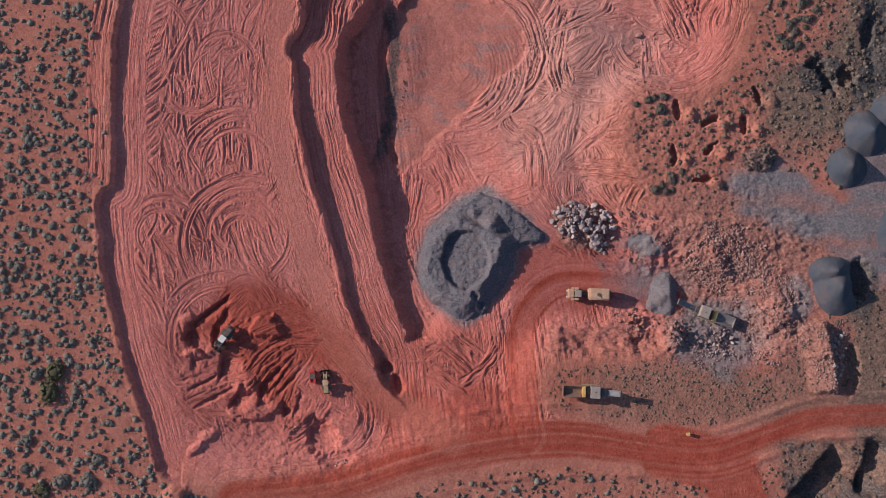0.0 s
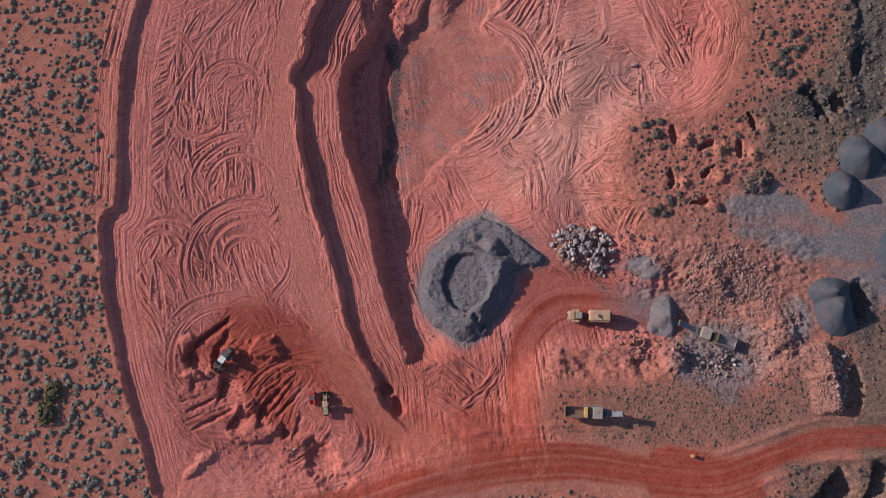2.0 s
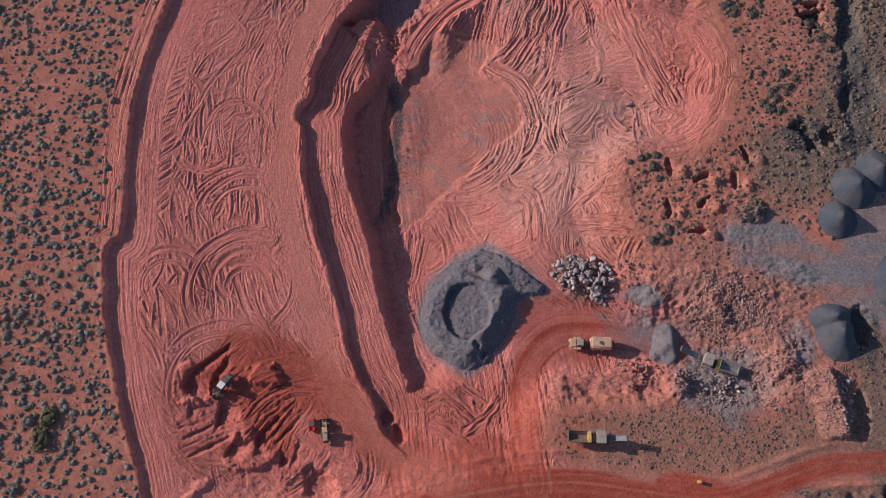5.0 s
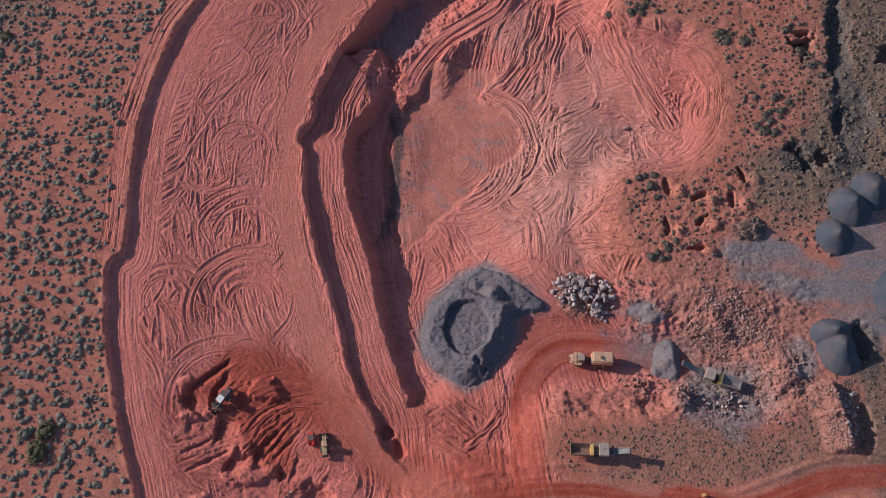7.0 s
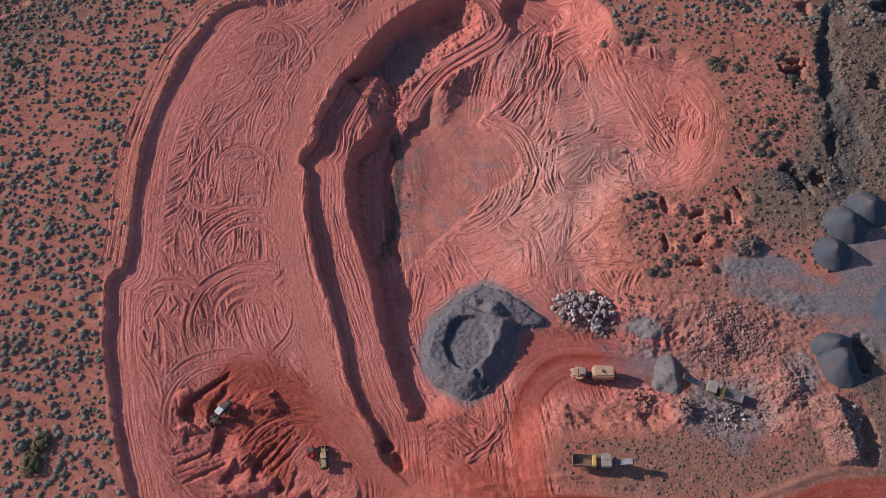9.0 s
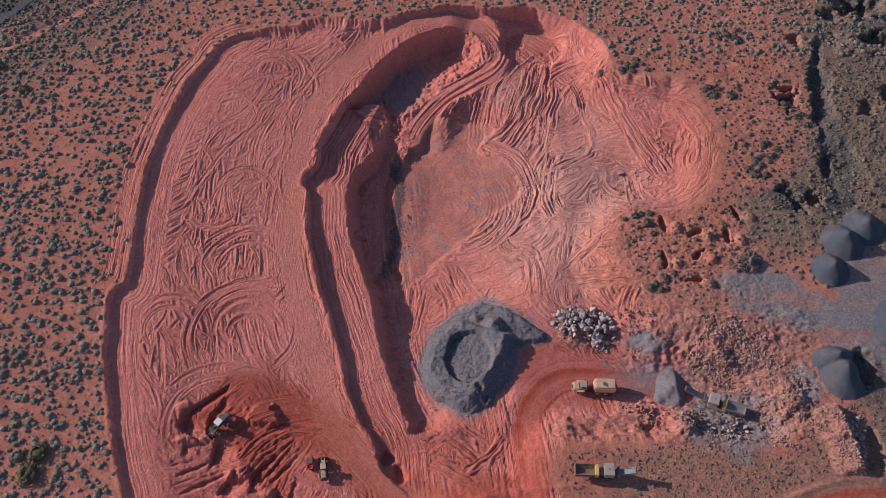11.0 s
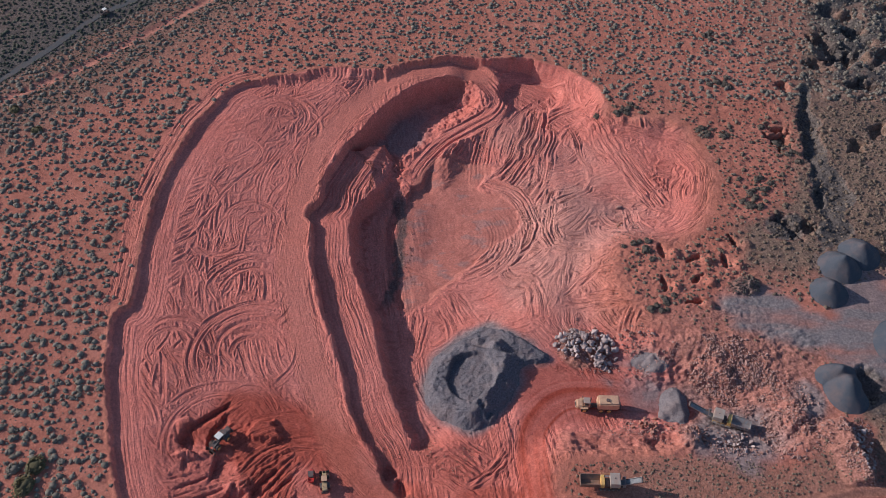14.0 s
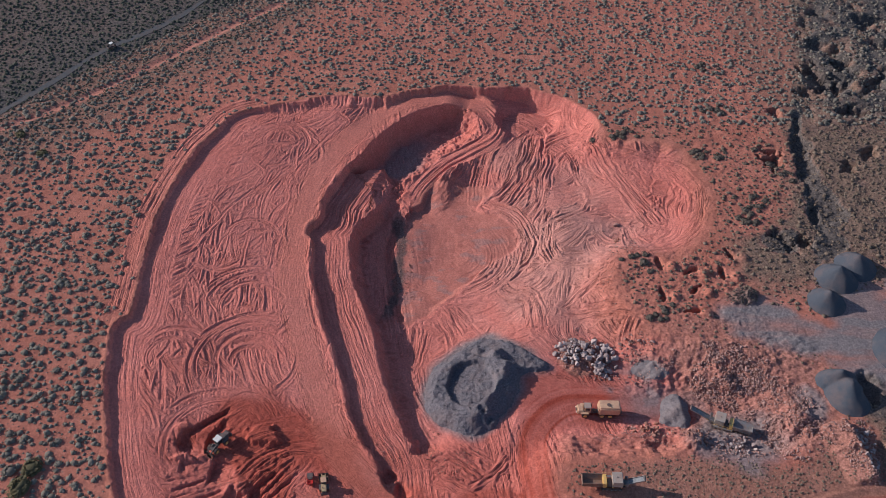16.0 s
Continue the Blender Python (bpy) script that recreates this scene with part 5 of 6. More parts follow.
while len(lava_places) < 3200:
    x, y = r_lava.uniform(80, 185), r_lava.uniform(-45, 215)
    if r_lava.rand() < at(m_basalt, x, y) and x < 112 + 0.38 * max(0, y):
        lava_places.append((x, y, 0.12 + 0.5 * r_lava.rand() ** 4))
lava_places += scatter(260, 75.2, 47.4, 4.2, 3.0, 25, 0.12, 0.5, 41, 2.5, False) + scatter(120, 90.5, 68, 4, 4.5, 0, 0.12, 0.5, 42, 2.0, False)
rock_stuff("lava_blocks", lava_places, MAT_BASALT, "black broken lava blocks", 1, 3)

SINGLE = [(48.4, 78.6, 1.15, MAT_ROCK_MIX, "pinkish grey boulder alone on the quarry floor"), (46.6, 70.6, 0.9, MAT_ROCK_RED, "red boulder on the quarry floor"),
          (47.6, 71.8, 0.7, MAT_ROCK_RED, "red boulder on the quarry floor"), (46.2, 67.0, 0.6, MAT_ROCK_MIX, "pinkish boulder on the quarry floor")]
for k, (x, y, rad, mat, label) in enumerate(SINGLE):
    ob = new("boulder", array_mesh("boulder", BOULDERS[k], ICO[2][1], mat))
    ob.matrix_world = Matrix.Translation((x, y, height_at(x, y) + 0.4 * rad)) @ Matrix.Rotation(k * 1.3, 4, "Z") @ Matrix.Scale(rad, 4)
    tagged(ob, label, "boulder", "single boulders")

MAT_TONGUE = leaf_material("brown_scrub_leaf", (0.15, 0.115, 0.092), (0.23, 0.175, 0.138))
MAT_FARBUSH = leaf_material("dark_scrub_leaf", (0.05, 0.058, 0.048), (0.11, 0.115, 0.092))

# ---- desert scrub ----
def shrub_arrays(seed, leaves, leaf=0.30, sides=8):
    """A lobed dome with small tufts standing off it, uneven in outline; unit radius, quads only."""
    r = np.random.RandomState(seed)
    turn = np.arange(sides) * 2 * math.pi / sides + r.uniform(-0.2, 0.2, sides)
    lobe = r.uniform(0.48, 0.92, sides)
    lean = r.uniform(-0.12, 0.12, 2)
    vs = [np.array([math.cos(a) * q, math.sin(a) * q, 0.0]) for a, q in zip(turn, lobe)]
    vs += [np.array([math.cos(a) * q * 0.9, math.sin(a) * q * 0.9, 0.26 + r.uniform(-0.08, 0.08)]) for a, q in zip(turn, lobe)]
    vs += [np.array([math.cos(a) * q * 0.42 + lean[0], math.sin(a) * q * 0.42 + lean[1], 0.46 + r.uniform(-0.12, 0.12)]) for a, q in zip(turn, lobe)]
    fs = [[sides * k + i, sides * k + (i + 1) % sides, sides * k + sides + (i + 1) % sides, sides * k + sides + i] for k in range(2) for i in range(sides)]
    top = 2 * sides
    fs += [[top + i, top + i + 1, top + sides - 2 - i, top + sides - 1 - i] for i in range(sides // 2 - 1)]
    for k in range(leaves):
        a, h = r.uniform(0, 2 * math.pi), r.uniform(0.1, 0.95)
        q = np.interp(a, turn + 0.2, lobe) * (1.12 - 0.5 * h * h)
        n = np.array([math.cos(a) * (1 - 0.6 * h), math.sin(a) * (1 - 0.6 * h), 0.35 + h])
        n /= np.linalg.norm(n)
        c = np.array([math.cos(a) * q, math.sin(a) * q, 0.08 + 0.42 * h]) * r.uniform(0.85, 1.2)
        t1 = np.cross(n, r.normal(size=3))
        t1 /= np.linalg.norm(t1)
        t2 = np.cross(n, t1) + 0.25 * r.normal(size=3)
        w = leaf * r.uniform(0.5, 1.1)
        n0 = len(vs)
        vs += [c - t1 * w * 0.5, c + t2 * w * 0.4, c + t1 * w * 0.5 + n * w * 0.25, c - t2 * w * 0.4]
        fs.append([n0, n0 + 1, n0 + 2, n0 + 3])
    v = np.array(vs)
    v[:, 2] = np.maximum(v[:, 2], 0.0)
    return v, np.array(fs)


def scrub_stuff(name, places, material, label, leaves, seed, leaf=0.42, sides=6, spread=1.0):
    r = np.random.RandomState(seed)
    shapes = [shrub_arrays(600 + seed * 30 + k, leaves, leaf, sides) for k in range(14)]
    vs, fs, n = [], [], 0
    for x, y, rad in places:
        v, f = shapes[r.randint(14)]
        a = r.uniform(0, 6.28)
        ca, sa = math.cos(a), math.sin(a)
        w = np.stack([v[:, 0] * ca - v[:, 1] * sa, v[:, 0] * sa + v[:, 1] * ca, v[:, 2] * r.uniform(0.85, 1.25)], -1) * rad * spread
        vs.append(w + (x, y, height_at(x, y) - 0.04))
        fs.append(f + n)
        n += len(v)
    ob = new(name, array_mesh(name, np.concatenate(vs), np.concatenate(fs), material, True))
    return tagged(ob, label, "shrubs", kind="stuff")


CLEAR = np.maximum.reduce([smooth(-D["rim"], -1.2, -0.6), smooth(-np.abs(D["cross"]), -7.5, -6), smooth(-np.abs(D["fork"]), -6.5, -5),
                           smooth(-np.abs(D["paved"]), -1.5, -1.0), 0.75 * smooth(-np.abs(D["dirt"]), -1.8, -1.0), 0.8 * m_gravel, 0.93 * outer, 0.9 * m_rubble, smooth(-D["grey"], -1.0, 1.0)])
for mx, my, mr in ((34.8, 15.6, 7), (35.2, -7.3, 8), (62.6, 10.9, 9), (56.5, -17, 2)):      # kept clear round the machines
    CLEAR = np.maximum(CLEAR, smooth(-np.hypot(X - mx, (Y - my) * 1.8), -mr, -mr + 1.0))
LUSH = np.clip(0.62 + 0.9 * fbm(X / 16, Y / 16, 401, 3), 0.05, 1)
taken = set()
big, small, dry, far_dark, tongue = [], [], [], [], []
r_veg = np.random.RandomState(77)
for _ in range(120000):
    x, y = r_veg.uniform(-165, 185), r_veg.uniform(-47, 228)
    if abs(x) > 112 + 0.36 * max(0.0, y - 10) or r_veg.rand() < at(CLEAR, x, y):
        continue
    west = x < 40 or y > 118
    beyond_road = y - 1.04 * x > 260
    lush = at(LUSH, x, y)
    if not beyond_road and r_veg.rand() < 0.45 * at(m_basalt, x, y):
        continue
    if r_veg.rand() > (1.0 if beyond_road or y - 1.04 * x > 236 else (0.35 + 0.65 * lush + 0.3 * (y > 125)) if west else min(1.0, 0.35 + lush)):
        continue
    in_tongue = (24 < x < 92 and -18 < y < 3) or (-20 < x < 66 and y < -24)
    rad = ((0.62 + 0.66 * r_veg.rand() ** 1.6) * (0.95 if y > 125 else 1.0)) if west else (0.42 + 0.5 * r_veg.rand() ** 1.6)
    if r_veg.rand() < (0.36 if west else 0.6):
        rad *= 0.45 if west else 0.6
    if beyond_road:
        if r_veg.rand() > 0.75 + 0.6 * math.exp(-max(0.0, y - 1.04 * x - 275) / 35):
            continue
        rad = 0.45 + 0.55 * r_veg.rand()
    if y > 128 and not beyond_road:
        rad *= 0.92
    cell = (int(x // 1.4), int(y // 1.4))
    if cell in taken:
        continue
    taken.add(cell)
    if beyond_road:
        far_dark.append((x, y, rad))
    elif in_tongue and y < -20 and r_veg.rand() < 0.6:
        dry.append((x, y, 0.5 + 0.7 * r_veg.rand() ** 1.5))
    elif in_tongue and (y > -20 or r_veg.rand() < 0.4):
        tongue.append((x, y, 0.26 + 0.38 * r_veg.rand() ** 1.5))
    elif rad > 0.5 and west:
        big.append((x, y, rad))
    elif not west:
        dry.append((x, y, rad * (1.45 if y > 40 else 1.1)))
    else:
        small.append((x, y, rad))
for _ in range(5200):
    x, y = r_veg.uniform(24, 92), r_veg.uniform(-18, 3)
    cell = (int(x // 1.0), int(y // 1.0), "t")
    if cell in taken or r_veg.rand() < at(CLEAR, x, y) or r_veg.rand() > 0.25 + at(LUSH, x, y):
        continue
    taken.add(cell)
    tongue.append((x, y, 0.16 + 0.34 * r_veg.rand() ** 1.8))
for _ in range(5200):
    x, y = r_veg.uniform(84, 150), r_veg.uniform(52, 190)
    if x > 112 + 0.36 * (y - 10) or r_veg.rand() > at(lava, x, y) or r_veg.rand() < 0.8 * at(m_basalt, x, y):
        continue
    dry.append((x, y, 0.25 + 0.55 * r_veg.rand() ** 2))
for _ in range(3800):
    x = r_veg.uniform(-150, -30)
    y = 1.04 * x + r_veg.uniform(230, 262)
    if y > 226 or r_veg.rand() < at(CLEAR, x, y):
        continue
    far_dark.append((x, y, 0.22 + 0.4 * r_veg.rand() ** 1.5))
near = [p for p in big if p[0] < -80 and -20 < p[1] < 60]
near_set = set(near[:290])
SHRUB_MESH = [array_mesh("desert_shrub", *shrub_arrays(900 + k, 70, 0.3, 8), MAT_SHRUB, True) for k in range(10)]
for x, y, rad in near[:290]:
    ob = new("desert_shrub", SHRUB_MESH[r_veg.randint(10)])
    ob.matrix_world = Matrix.Translation((x, y, height_at(x, y) - 0.04)) @ Matrix.Rotation(r_veg.uniform(0, 6.28), 4, "Z") @ Matrix.Scale(rad, 4)
    tagged(ob, "grey-green sagebrush on red sand" if rad > 0.8 else "small grey-green sagebrush on red sand", "shrub", "sagebrush west of the quarry")
scrub_stuff("sagebrush", [p for p in big if p not in near_set], MAT_SHRUB, "scattered grey-green sagebrush on red sand", 9, 1, 0.46)
scrub_stuff("low_scrub", small, MAT_SHRUB, "low grey-green scrub between the larger shrubs", 4, 2, 0.5, 4, 0.85)
scrub_stuff("dry_scrub", dry, MAT_DRYBUSH, "dry brownish scrub on stony ground", 7, 3, 0.52, 4, 0.78)
scrub_stuff("far_scrub", far_dark, MAT_FARBUSH, "dense dark scrub beyond the paved road", 3, 4, 0.6, 4, 0.95)
scrub_stuff("tongue_scrub", tongue, MAT_TONGUE, "small dark scrub on a strip of brown soil", 8, 5, 0.55, 4, 0.85)
outer_plain = []
while len(outer_plain) < 7500:                # the scrub goes on over the plain
    x, y = r_veg.normal(0, 140), 70 + r_veg.normal(0, 140)
    if (-165 < x < 185 and -47 < y < 228 and abs(x) < 112 + 0.36 * max(0.0, y - 10)) or r_veg.rand() < at(CLEAR, x, y):
        continue
    outer_plain.append((x, y, 0.5 + 0.6 * r_veg.rand()))
scrub_stuff("plain_scrub", outer_plain, MAT_SHRUB, "scattered grey-green sagebrush over the desert plain", 3, 6, 0.8, 4)
# large shrubs that stand out
LARGE = [(-91.0, -7.0, 2.8, 1), (-90.0, -2.0, 2.6, 1), (-94.5, -2.5, 1.7, 0), (-96, -17.5, 1.6, 0), (-88, -27, 1.9, 0), (-92.5, -29.0, 2.0, 1), (-80.0, -22.0, 1.6, 0),
         (-82.0, -27.0, 1.8, 0), (-96.5, -24.0, 1.5, 0), (-115.5, 103.5, 1.9, 1), (-124, 112, 1.8, 1), (-130, 101, 1.7, 0)]
r_big = np.random.RandomState(9)
for cx, cy, n in ((52.5, 113.5, 14), (88, 125, 16), (95.5, 102, 22), (82, 76, 14), (78.5, 104, 12), (86, 83, 10), (86, 147, 8), (50, 60, 8), (52, 42, 8), (100, 95, 10)):
    for _ in range(n):
        LARGE.append((cx + r_big.normal(0, 2.6), cy + r_big.normal(0, 1.8), r_big.uniform(0.6, 1.35), 2))
for x, y, rad, kind in LARGE:
    v, f = shrub_arrays(r_big.randint(9999), 220, 0.26, 8)
    ob = new("large_shrub", array_mesh("large_shrub", v, f, (MAT_SHRUB, MAT_GREENBUSH, MAT_THICKET)[kind], True))
    ob.matrix_world = Matrix.Translation((x, y, height_at(x, y) - 0.05)) @ Matrix.Scale(rad, 4)
    tagged(ob, ("large grey-green sagebrush on red sand", "large olive-green bush with a dry skirt", "dense dark shrub in a thicket")[kind], "shrub", "large shrubs")

# ---- far paved road ----
c = catmull([(-190, 40)] + PAVED + [(-60, 225), (-10, 280)], False, 3.0)
tang = np.gradient(c, axis=0)
tang /= np.linalg.norm(tang, axis=1)[:, None]
nrm = np.stack([-tang[:, 1], tang[:, 0]], -1)
frayed = 1 + 0.3 * vnoise(np.arange(len(c)) / 1.7, np.zeros(len(c)), 402)
cols = [c + nrm * (w * frayed)[:, None] if abs(w) > 1 else c + nrm * w for w in np.linspace(-1.02, 1.02, 5)]
rx2, ry2 = np.stack([q[:, 0] for q in cols], 1), np.stack([q[:, 1] for q in cols], 1)
rz2 = np.array([height_at(a, b) for a, b in zip(rx2.ravel(), ry2.ravel())]).reshape(rx2.shape)
rz2 = np.maximum(rz2, rz2.mean(1, keepdims=True)) + 0.10
MAT_ASPHALT = simple("worn_asphalt", (0.062, 0.07, 0.082), 0.9, 0.0, 0.2, 1.0, (0.16, 0.10, 0.085), 0.4)
tagged(new("road", mesh_grid("road", rx2, ry2, rz2, MAT_ASPHALT)), "narrow worn grey paved road through dark scrub", "road", kind="structure")

# ---- machines ----
DUST = (0.42, 0.20, 0.15)
MAT_TAN = simple("tan_paint", (0.62, 0.395, 0.26), 0.55, 0.0, 0.08, 2.0, DUST, 0.55)
MAT_YELLOW = simple("machine_yellow", (0.72, 0.47, 0.15), 0.5, 0.0, 0.10, 2.0, DUST, 0.45)
MAT_DUSTYELLOW = simple("dusty_faded_yellow", (0.44, 0.33, 0.19), 0.6, 0.0, 0.10, 2.0, DUST, 0.5)
MAT_STEEL = simple("worn_grey_steel", (0.30, 0.30, 0.31), 0.55, 0.5, 0.15, 3.0, DUST, 0.45)
MAT_DARK = simple("dark_machine_grey", (0.07, 0.07, 0.075), 0.6, 0.0, 0.2, 3.0, DUST, 0.35)
MAT_BELT = simple("rubber_belt", (0.16, 0.17, 0.19), 0.8, 0.0, 0.2, 3.0, (0.30, 0.30, 0.31), 0.5)
MAT_TYRE = simple("dusty_tyre", (0.035, 0.033, 0.033), 0.85, 0.0, 0.2, 3.0, DUST, 0.4)
MAT_GLASS = simple("cab_glass", (0.03, 0.04, 0.05), 0.08, 0.0, 0.05, 2.0)
MAT_WHITE = simple("white_paint", (0.78, 0.77, 0.74), 0.4, 0.0, 0.04, 2.0, DUST, 0.2)
MAT_REDPAINT = simple("red_paint", (0.60, 0.05, 0.045), 0.4, 0.0, 0.08, 2.0, DUST, 0.2)
MAT_BROWNSTEEL = simple("rusty_brown_steel", (0.21, 0.14, 0.11), 0.7, 0.2, 0.2, 3.0, DUST, 0.35)
MAT_BOXGREY = simple("beige_grey_plate", (0.42, 0.36, 0.32), 0.6, 0.2, 0.12, 2.0, DUST, 0.4)


def box(x0, x1, y0, y1, z0, z1, bevel=0.05, taper=1.0, shift=0.0):
    """A bevelled box; taper narrows its top, shift slides the top along x."""
    bm = bmesh.new()
    bmesh.ops.create_cube(bm, size=1.0)
    for v in bm.verts:
        top = v.co.z > 0
        k = taper if top else 1.0
        v.co = ((x0 + x1) / 2 + v.co.x * (x1 - x0) * k + (shift if top else 0), (y0 + y1) / 2 + v.co.y * (y1 - y0) * k, z1 if top else z0)
    if bevel:
        bmesh.ops.bevel(bm, geom=bm.edges[:], offset=bevel, segments=2, affect="EDGES")
    return bm


def tube(p0, p1, radius, sides=14, bevel=0.0):
    bm = bmesh.new()
    a, b = Vector(p0), Vector(p1)
    m = Matrix.Translation((a + b) / 2) @ (b - a).to_track_quat("Z", "Y").to_matrix().to_4x4()
    bmesh.ops.create_cone(bm, cap_ends=True, segments=sides, radius1=radius, radius2=radius, depth=(b - a).length, matrix=m)
    if bevel:
        bmesh.ops.bevel(bm, geom=[e for e in bm.edges if len(e.link_faces) == 2 and e.calc_face_angle(0) > 1.0], offset=bevel, segments=2, affect="EDGES")
    return bm


def join(*bms):
    out = bmesh.new()
    for b in bms:
        me = bpy.data.meshes.new("tmp")
        b.to_mesh(me)
        b.free()
        out.from_mesh(me)
        bpy.data.meshes.remove(me)
    return out


def slab(p0, p1, width, thick, bevel=0.02):
    """A flat bar from p0 to p1, in the plane of x and z."""
    a, b = Vector(p0), Vector(p1)
    bm = box(-(b - a).length / 2, (b - a).length / 2, -width / 2, width / 2, -thick / 2, thick / 2, bevel)
    d = b - a
    bmesh.ops.transform(bm, matrix=Matrix.Translation((a + b) / 2) @ Matrix.Rotation(-math.atan2(d.z, d.x), 4, "Y"), verts=bm.verts)
    return bm


def thing(name, x, y, turn, label, category, group="", sink=0.02, z=None):
    ob = new(name)
    ob.empty_display_size = 0.5
    ob.matrix_world = pose(x, y, (height_at(x, y) if z is None else z) - sink, 0, 0, turn)
    return tagged(ob, label, category, group)


def wheel(parent, x, y, r, w):
    s = 1 if y > 0 else -1
    t = part("wheel", tube((x, y - w / 2, r), (x, y + w / 2, r), r, 20, 0.10), MAT_TYRE, parent)
    part("rim", join(tube((x, y + s * w * 0.35, r), (x, y + s * w * 0.53, r), r * 0.55, 14), tube((x, y + s * w * 0.5, r), (x, y + s * w * 0.58, r), r * 0.2, 10)), MAT_YELLOW, t, "dusty yellow wheel rim")


def articulated_water_truck(x, y, turn):
    t = thing("water_truck", x, y, turn, "tan articulated water truck with a square tank on dusty red soil", "truck")
    for wx, wy in ((3.0, 1.15), (-0.9, 1.15), (-2.8, 1.15)):
        for s in (1, -1):
            wheel(t, wx, s * wy, 0.82, 0.66)
    part("front_frame", box(0.9, 4.6, -0.55, 0.55, 0.75, 1.25), MAT_DARK, t)
    part("rear_frame", box(-4.9, 1.1, -0.5, 0.5, 0.8, 1.2), MAT_DARK, t)
    part("hitch", tube((0.95, 0, 0.7), (0.95, 0, 1.7), 0.3), MAT_DARK, t)
    part("bonnet", box(3.25, 5.1, -1.22, 1.22, 1.1, 2.1, 0.25, 0.86, -0.12), MAT_TAN, t)
    for s in (1, -1):
        part("mudguard", box(2.2, 4.0, s * 1.25 - 0.30, s * 1.25 + 0.30, 1.68, 1.8, 0.05), MAT_TAN, t)
        part("headlight", box(5.0, 5.12, s * 0.7 - 0.16, s * 0.7 + 0.16, 1.35, 1.6, 0.03), MAT_WHITE, t, "clear headlight")
        part("mirror", box(3.35, 3.45, s * 1.35 - 0.15, s * 1.35 + 0.15, 2.3, 2.75, 0.02), MAT_DARK, t)
    part("grille", box(5.03, 5.13, -0.45, 0.45, 1.25, 1.9, 0.02), MAT_DARK, t)
    cab = part("cab", box(1.7, 3.35, -0.85, 0.85, 1.25, 3.05, 0.12, 0.92), MAT_TAN, t)
    part("windscreen", box(3.22, 3.34, -0.68, 0.68, 2.15, 2.85, 0.02), MAT_GLASS, cab, "dark tinted glass")
    for s in (1, -1):
        part("side_window", box(2.0, 3.0, s * 0.80 - 0.04, s * 0.80 + 0.04, 2.15, 2.8, 0.02), MAT_GLASS, cab, "dark tinted glass")
    part("cab_roof", box(1.75, 3.3, -0.80, 0.80, 3.03, 3.15, 0.05), MAT_BOXGREY, cab)
    part("exhaust", tube((1.45, -0.75, 1.4), (1.45, -0.75, 3.1), 0.1), MAT_DARK, t)
    part("air_filter", tube((1.4, 0.6, 1.6), (1.4, 0.6, 2.5), 0.22), MAT_DARK, t)
    tank = part("tank", box(-5.1, 0.1, -1.42, 1.42, 1.2, 3.6, 0.28, 0.96), MAT_TAN, t, "boxy tan water tank")
    part("hatch", tube((-2.3, 0.15, 3.55), (-2.3, 0.15, 3.8), 0.42, 18, 0.04), MAT_DARK, tank, "round dark filler hatch")
    part("filler_pipe", tube((-2.2, 0.2, 3.66), (-3.0, 0.9, 3.66), 0.09), MAT_DARK, tank)
    part("ladder", join(*[tube((0.2, 0.6, 1.4 + 0.35 * k), (0.2, 1.1, 1.4 + 0.35 * k), 0.03, 6) for k in range(6)], tube((0.2, 0.6, 1.2), (0.2, 0.6, 3.4), 0.03, 6),
                        tube((0.2, 1.1, 1.2), (0.2, 1.1, 3.4), 0.03, 6)), MAT_DARK, t)
    part("pump_box", box(-5.55, -5.1, -0.8, 0.8, 0.9, 1.7, 0.05), MAT_DARK, t)
    for s in (-1, 0, 1):
        part("spray_nozzle", tube((-5.45, s * 0.95, 0.75), (-5.75, s * 0.95, 0.7), 0.12, 10), MAT_DARK, t)


def conveyor(parent, x0, z0, x1, z1, width, y=0.0):
    c = part("conveyor", slab((x0, y, z0 - 0.2), (x1, y, z1 - 0.2), width * 0.7, 0.12), MAT_STEEL, parent)
    part("belt", slab((x0, y, z0 + 0.05), (x1, y, z1 + 0.05), width * 0.82, 0.06), MAT_BELT, c, "grey rubber belt under rock dust")
    for s in (1, -1):
        side = slab((x0, 0, z0 + 0.08), (x1, 0, z1 + 0.08), 0.08, 0.34)
        bmesh.ops.translate(side, vec=(0, y + s * width / 2, 0), verts=side.verts)
        part("side_beam", side, MAT_STEEL, c)
    part("head_drum", tube((x1, y - width / 2, z1), (x1, y + width / 2, z1), 0.24, 14), MAT_DARK, c)
    n = max(2, int(abs(x1 - x0) / 0.9))
    for k in range(1, n):
        u = k / n
        part("roller", tube((x0 + (x1 - x0) * u, y - width / 2, z0 + (z1 - z0) * u - 0.08), (x0 + (x1 - x0) * u, y + width / 2, z0 + (z1 - z0) * u - 0.08), 0.07, 8), MAT_DARK, c)
    return c


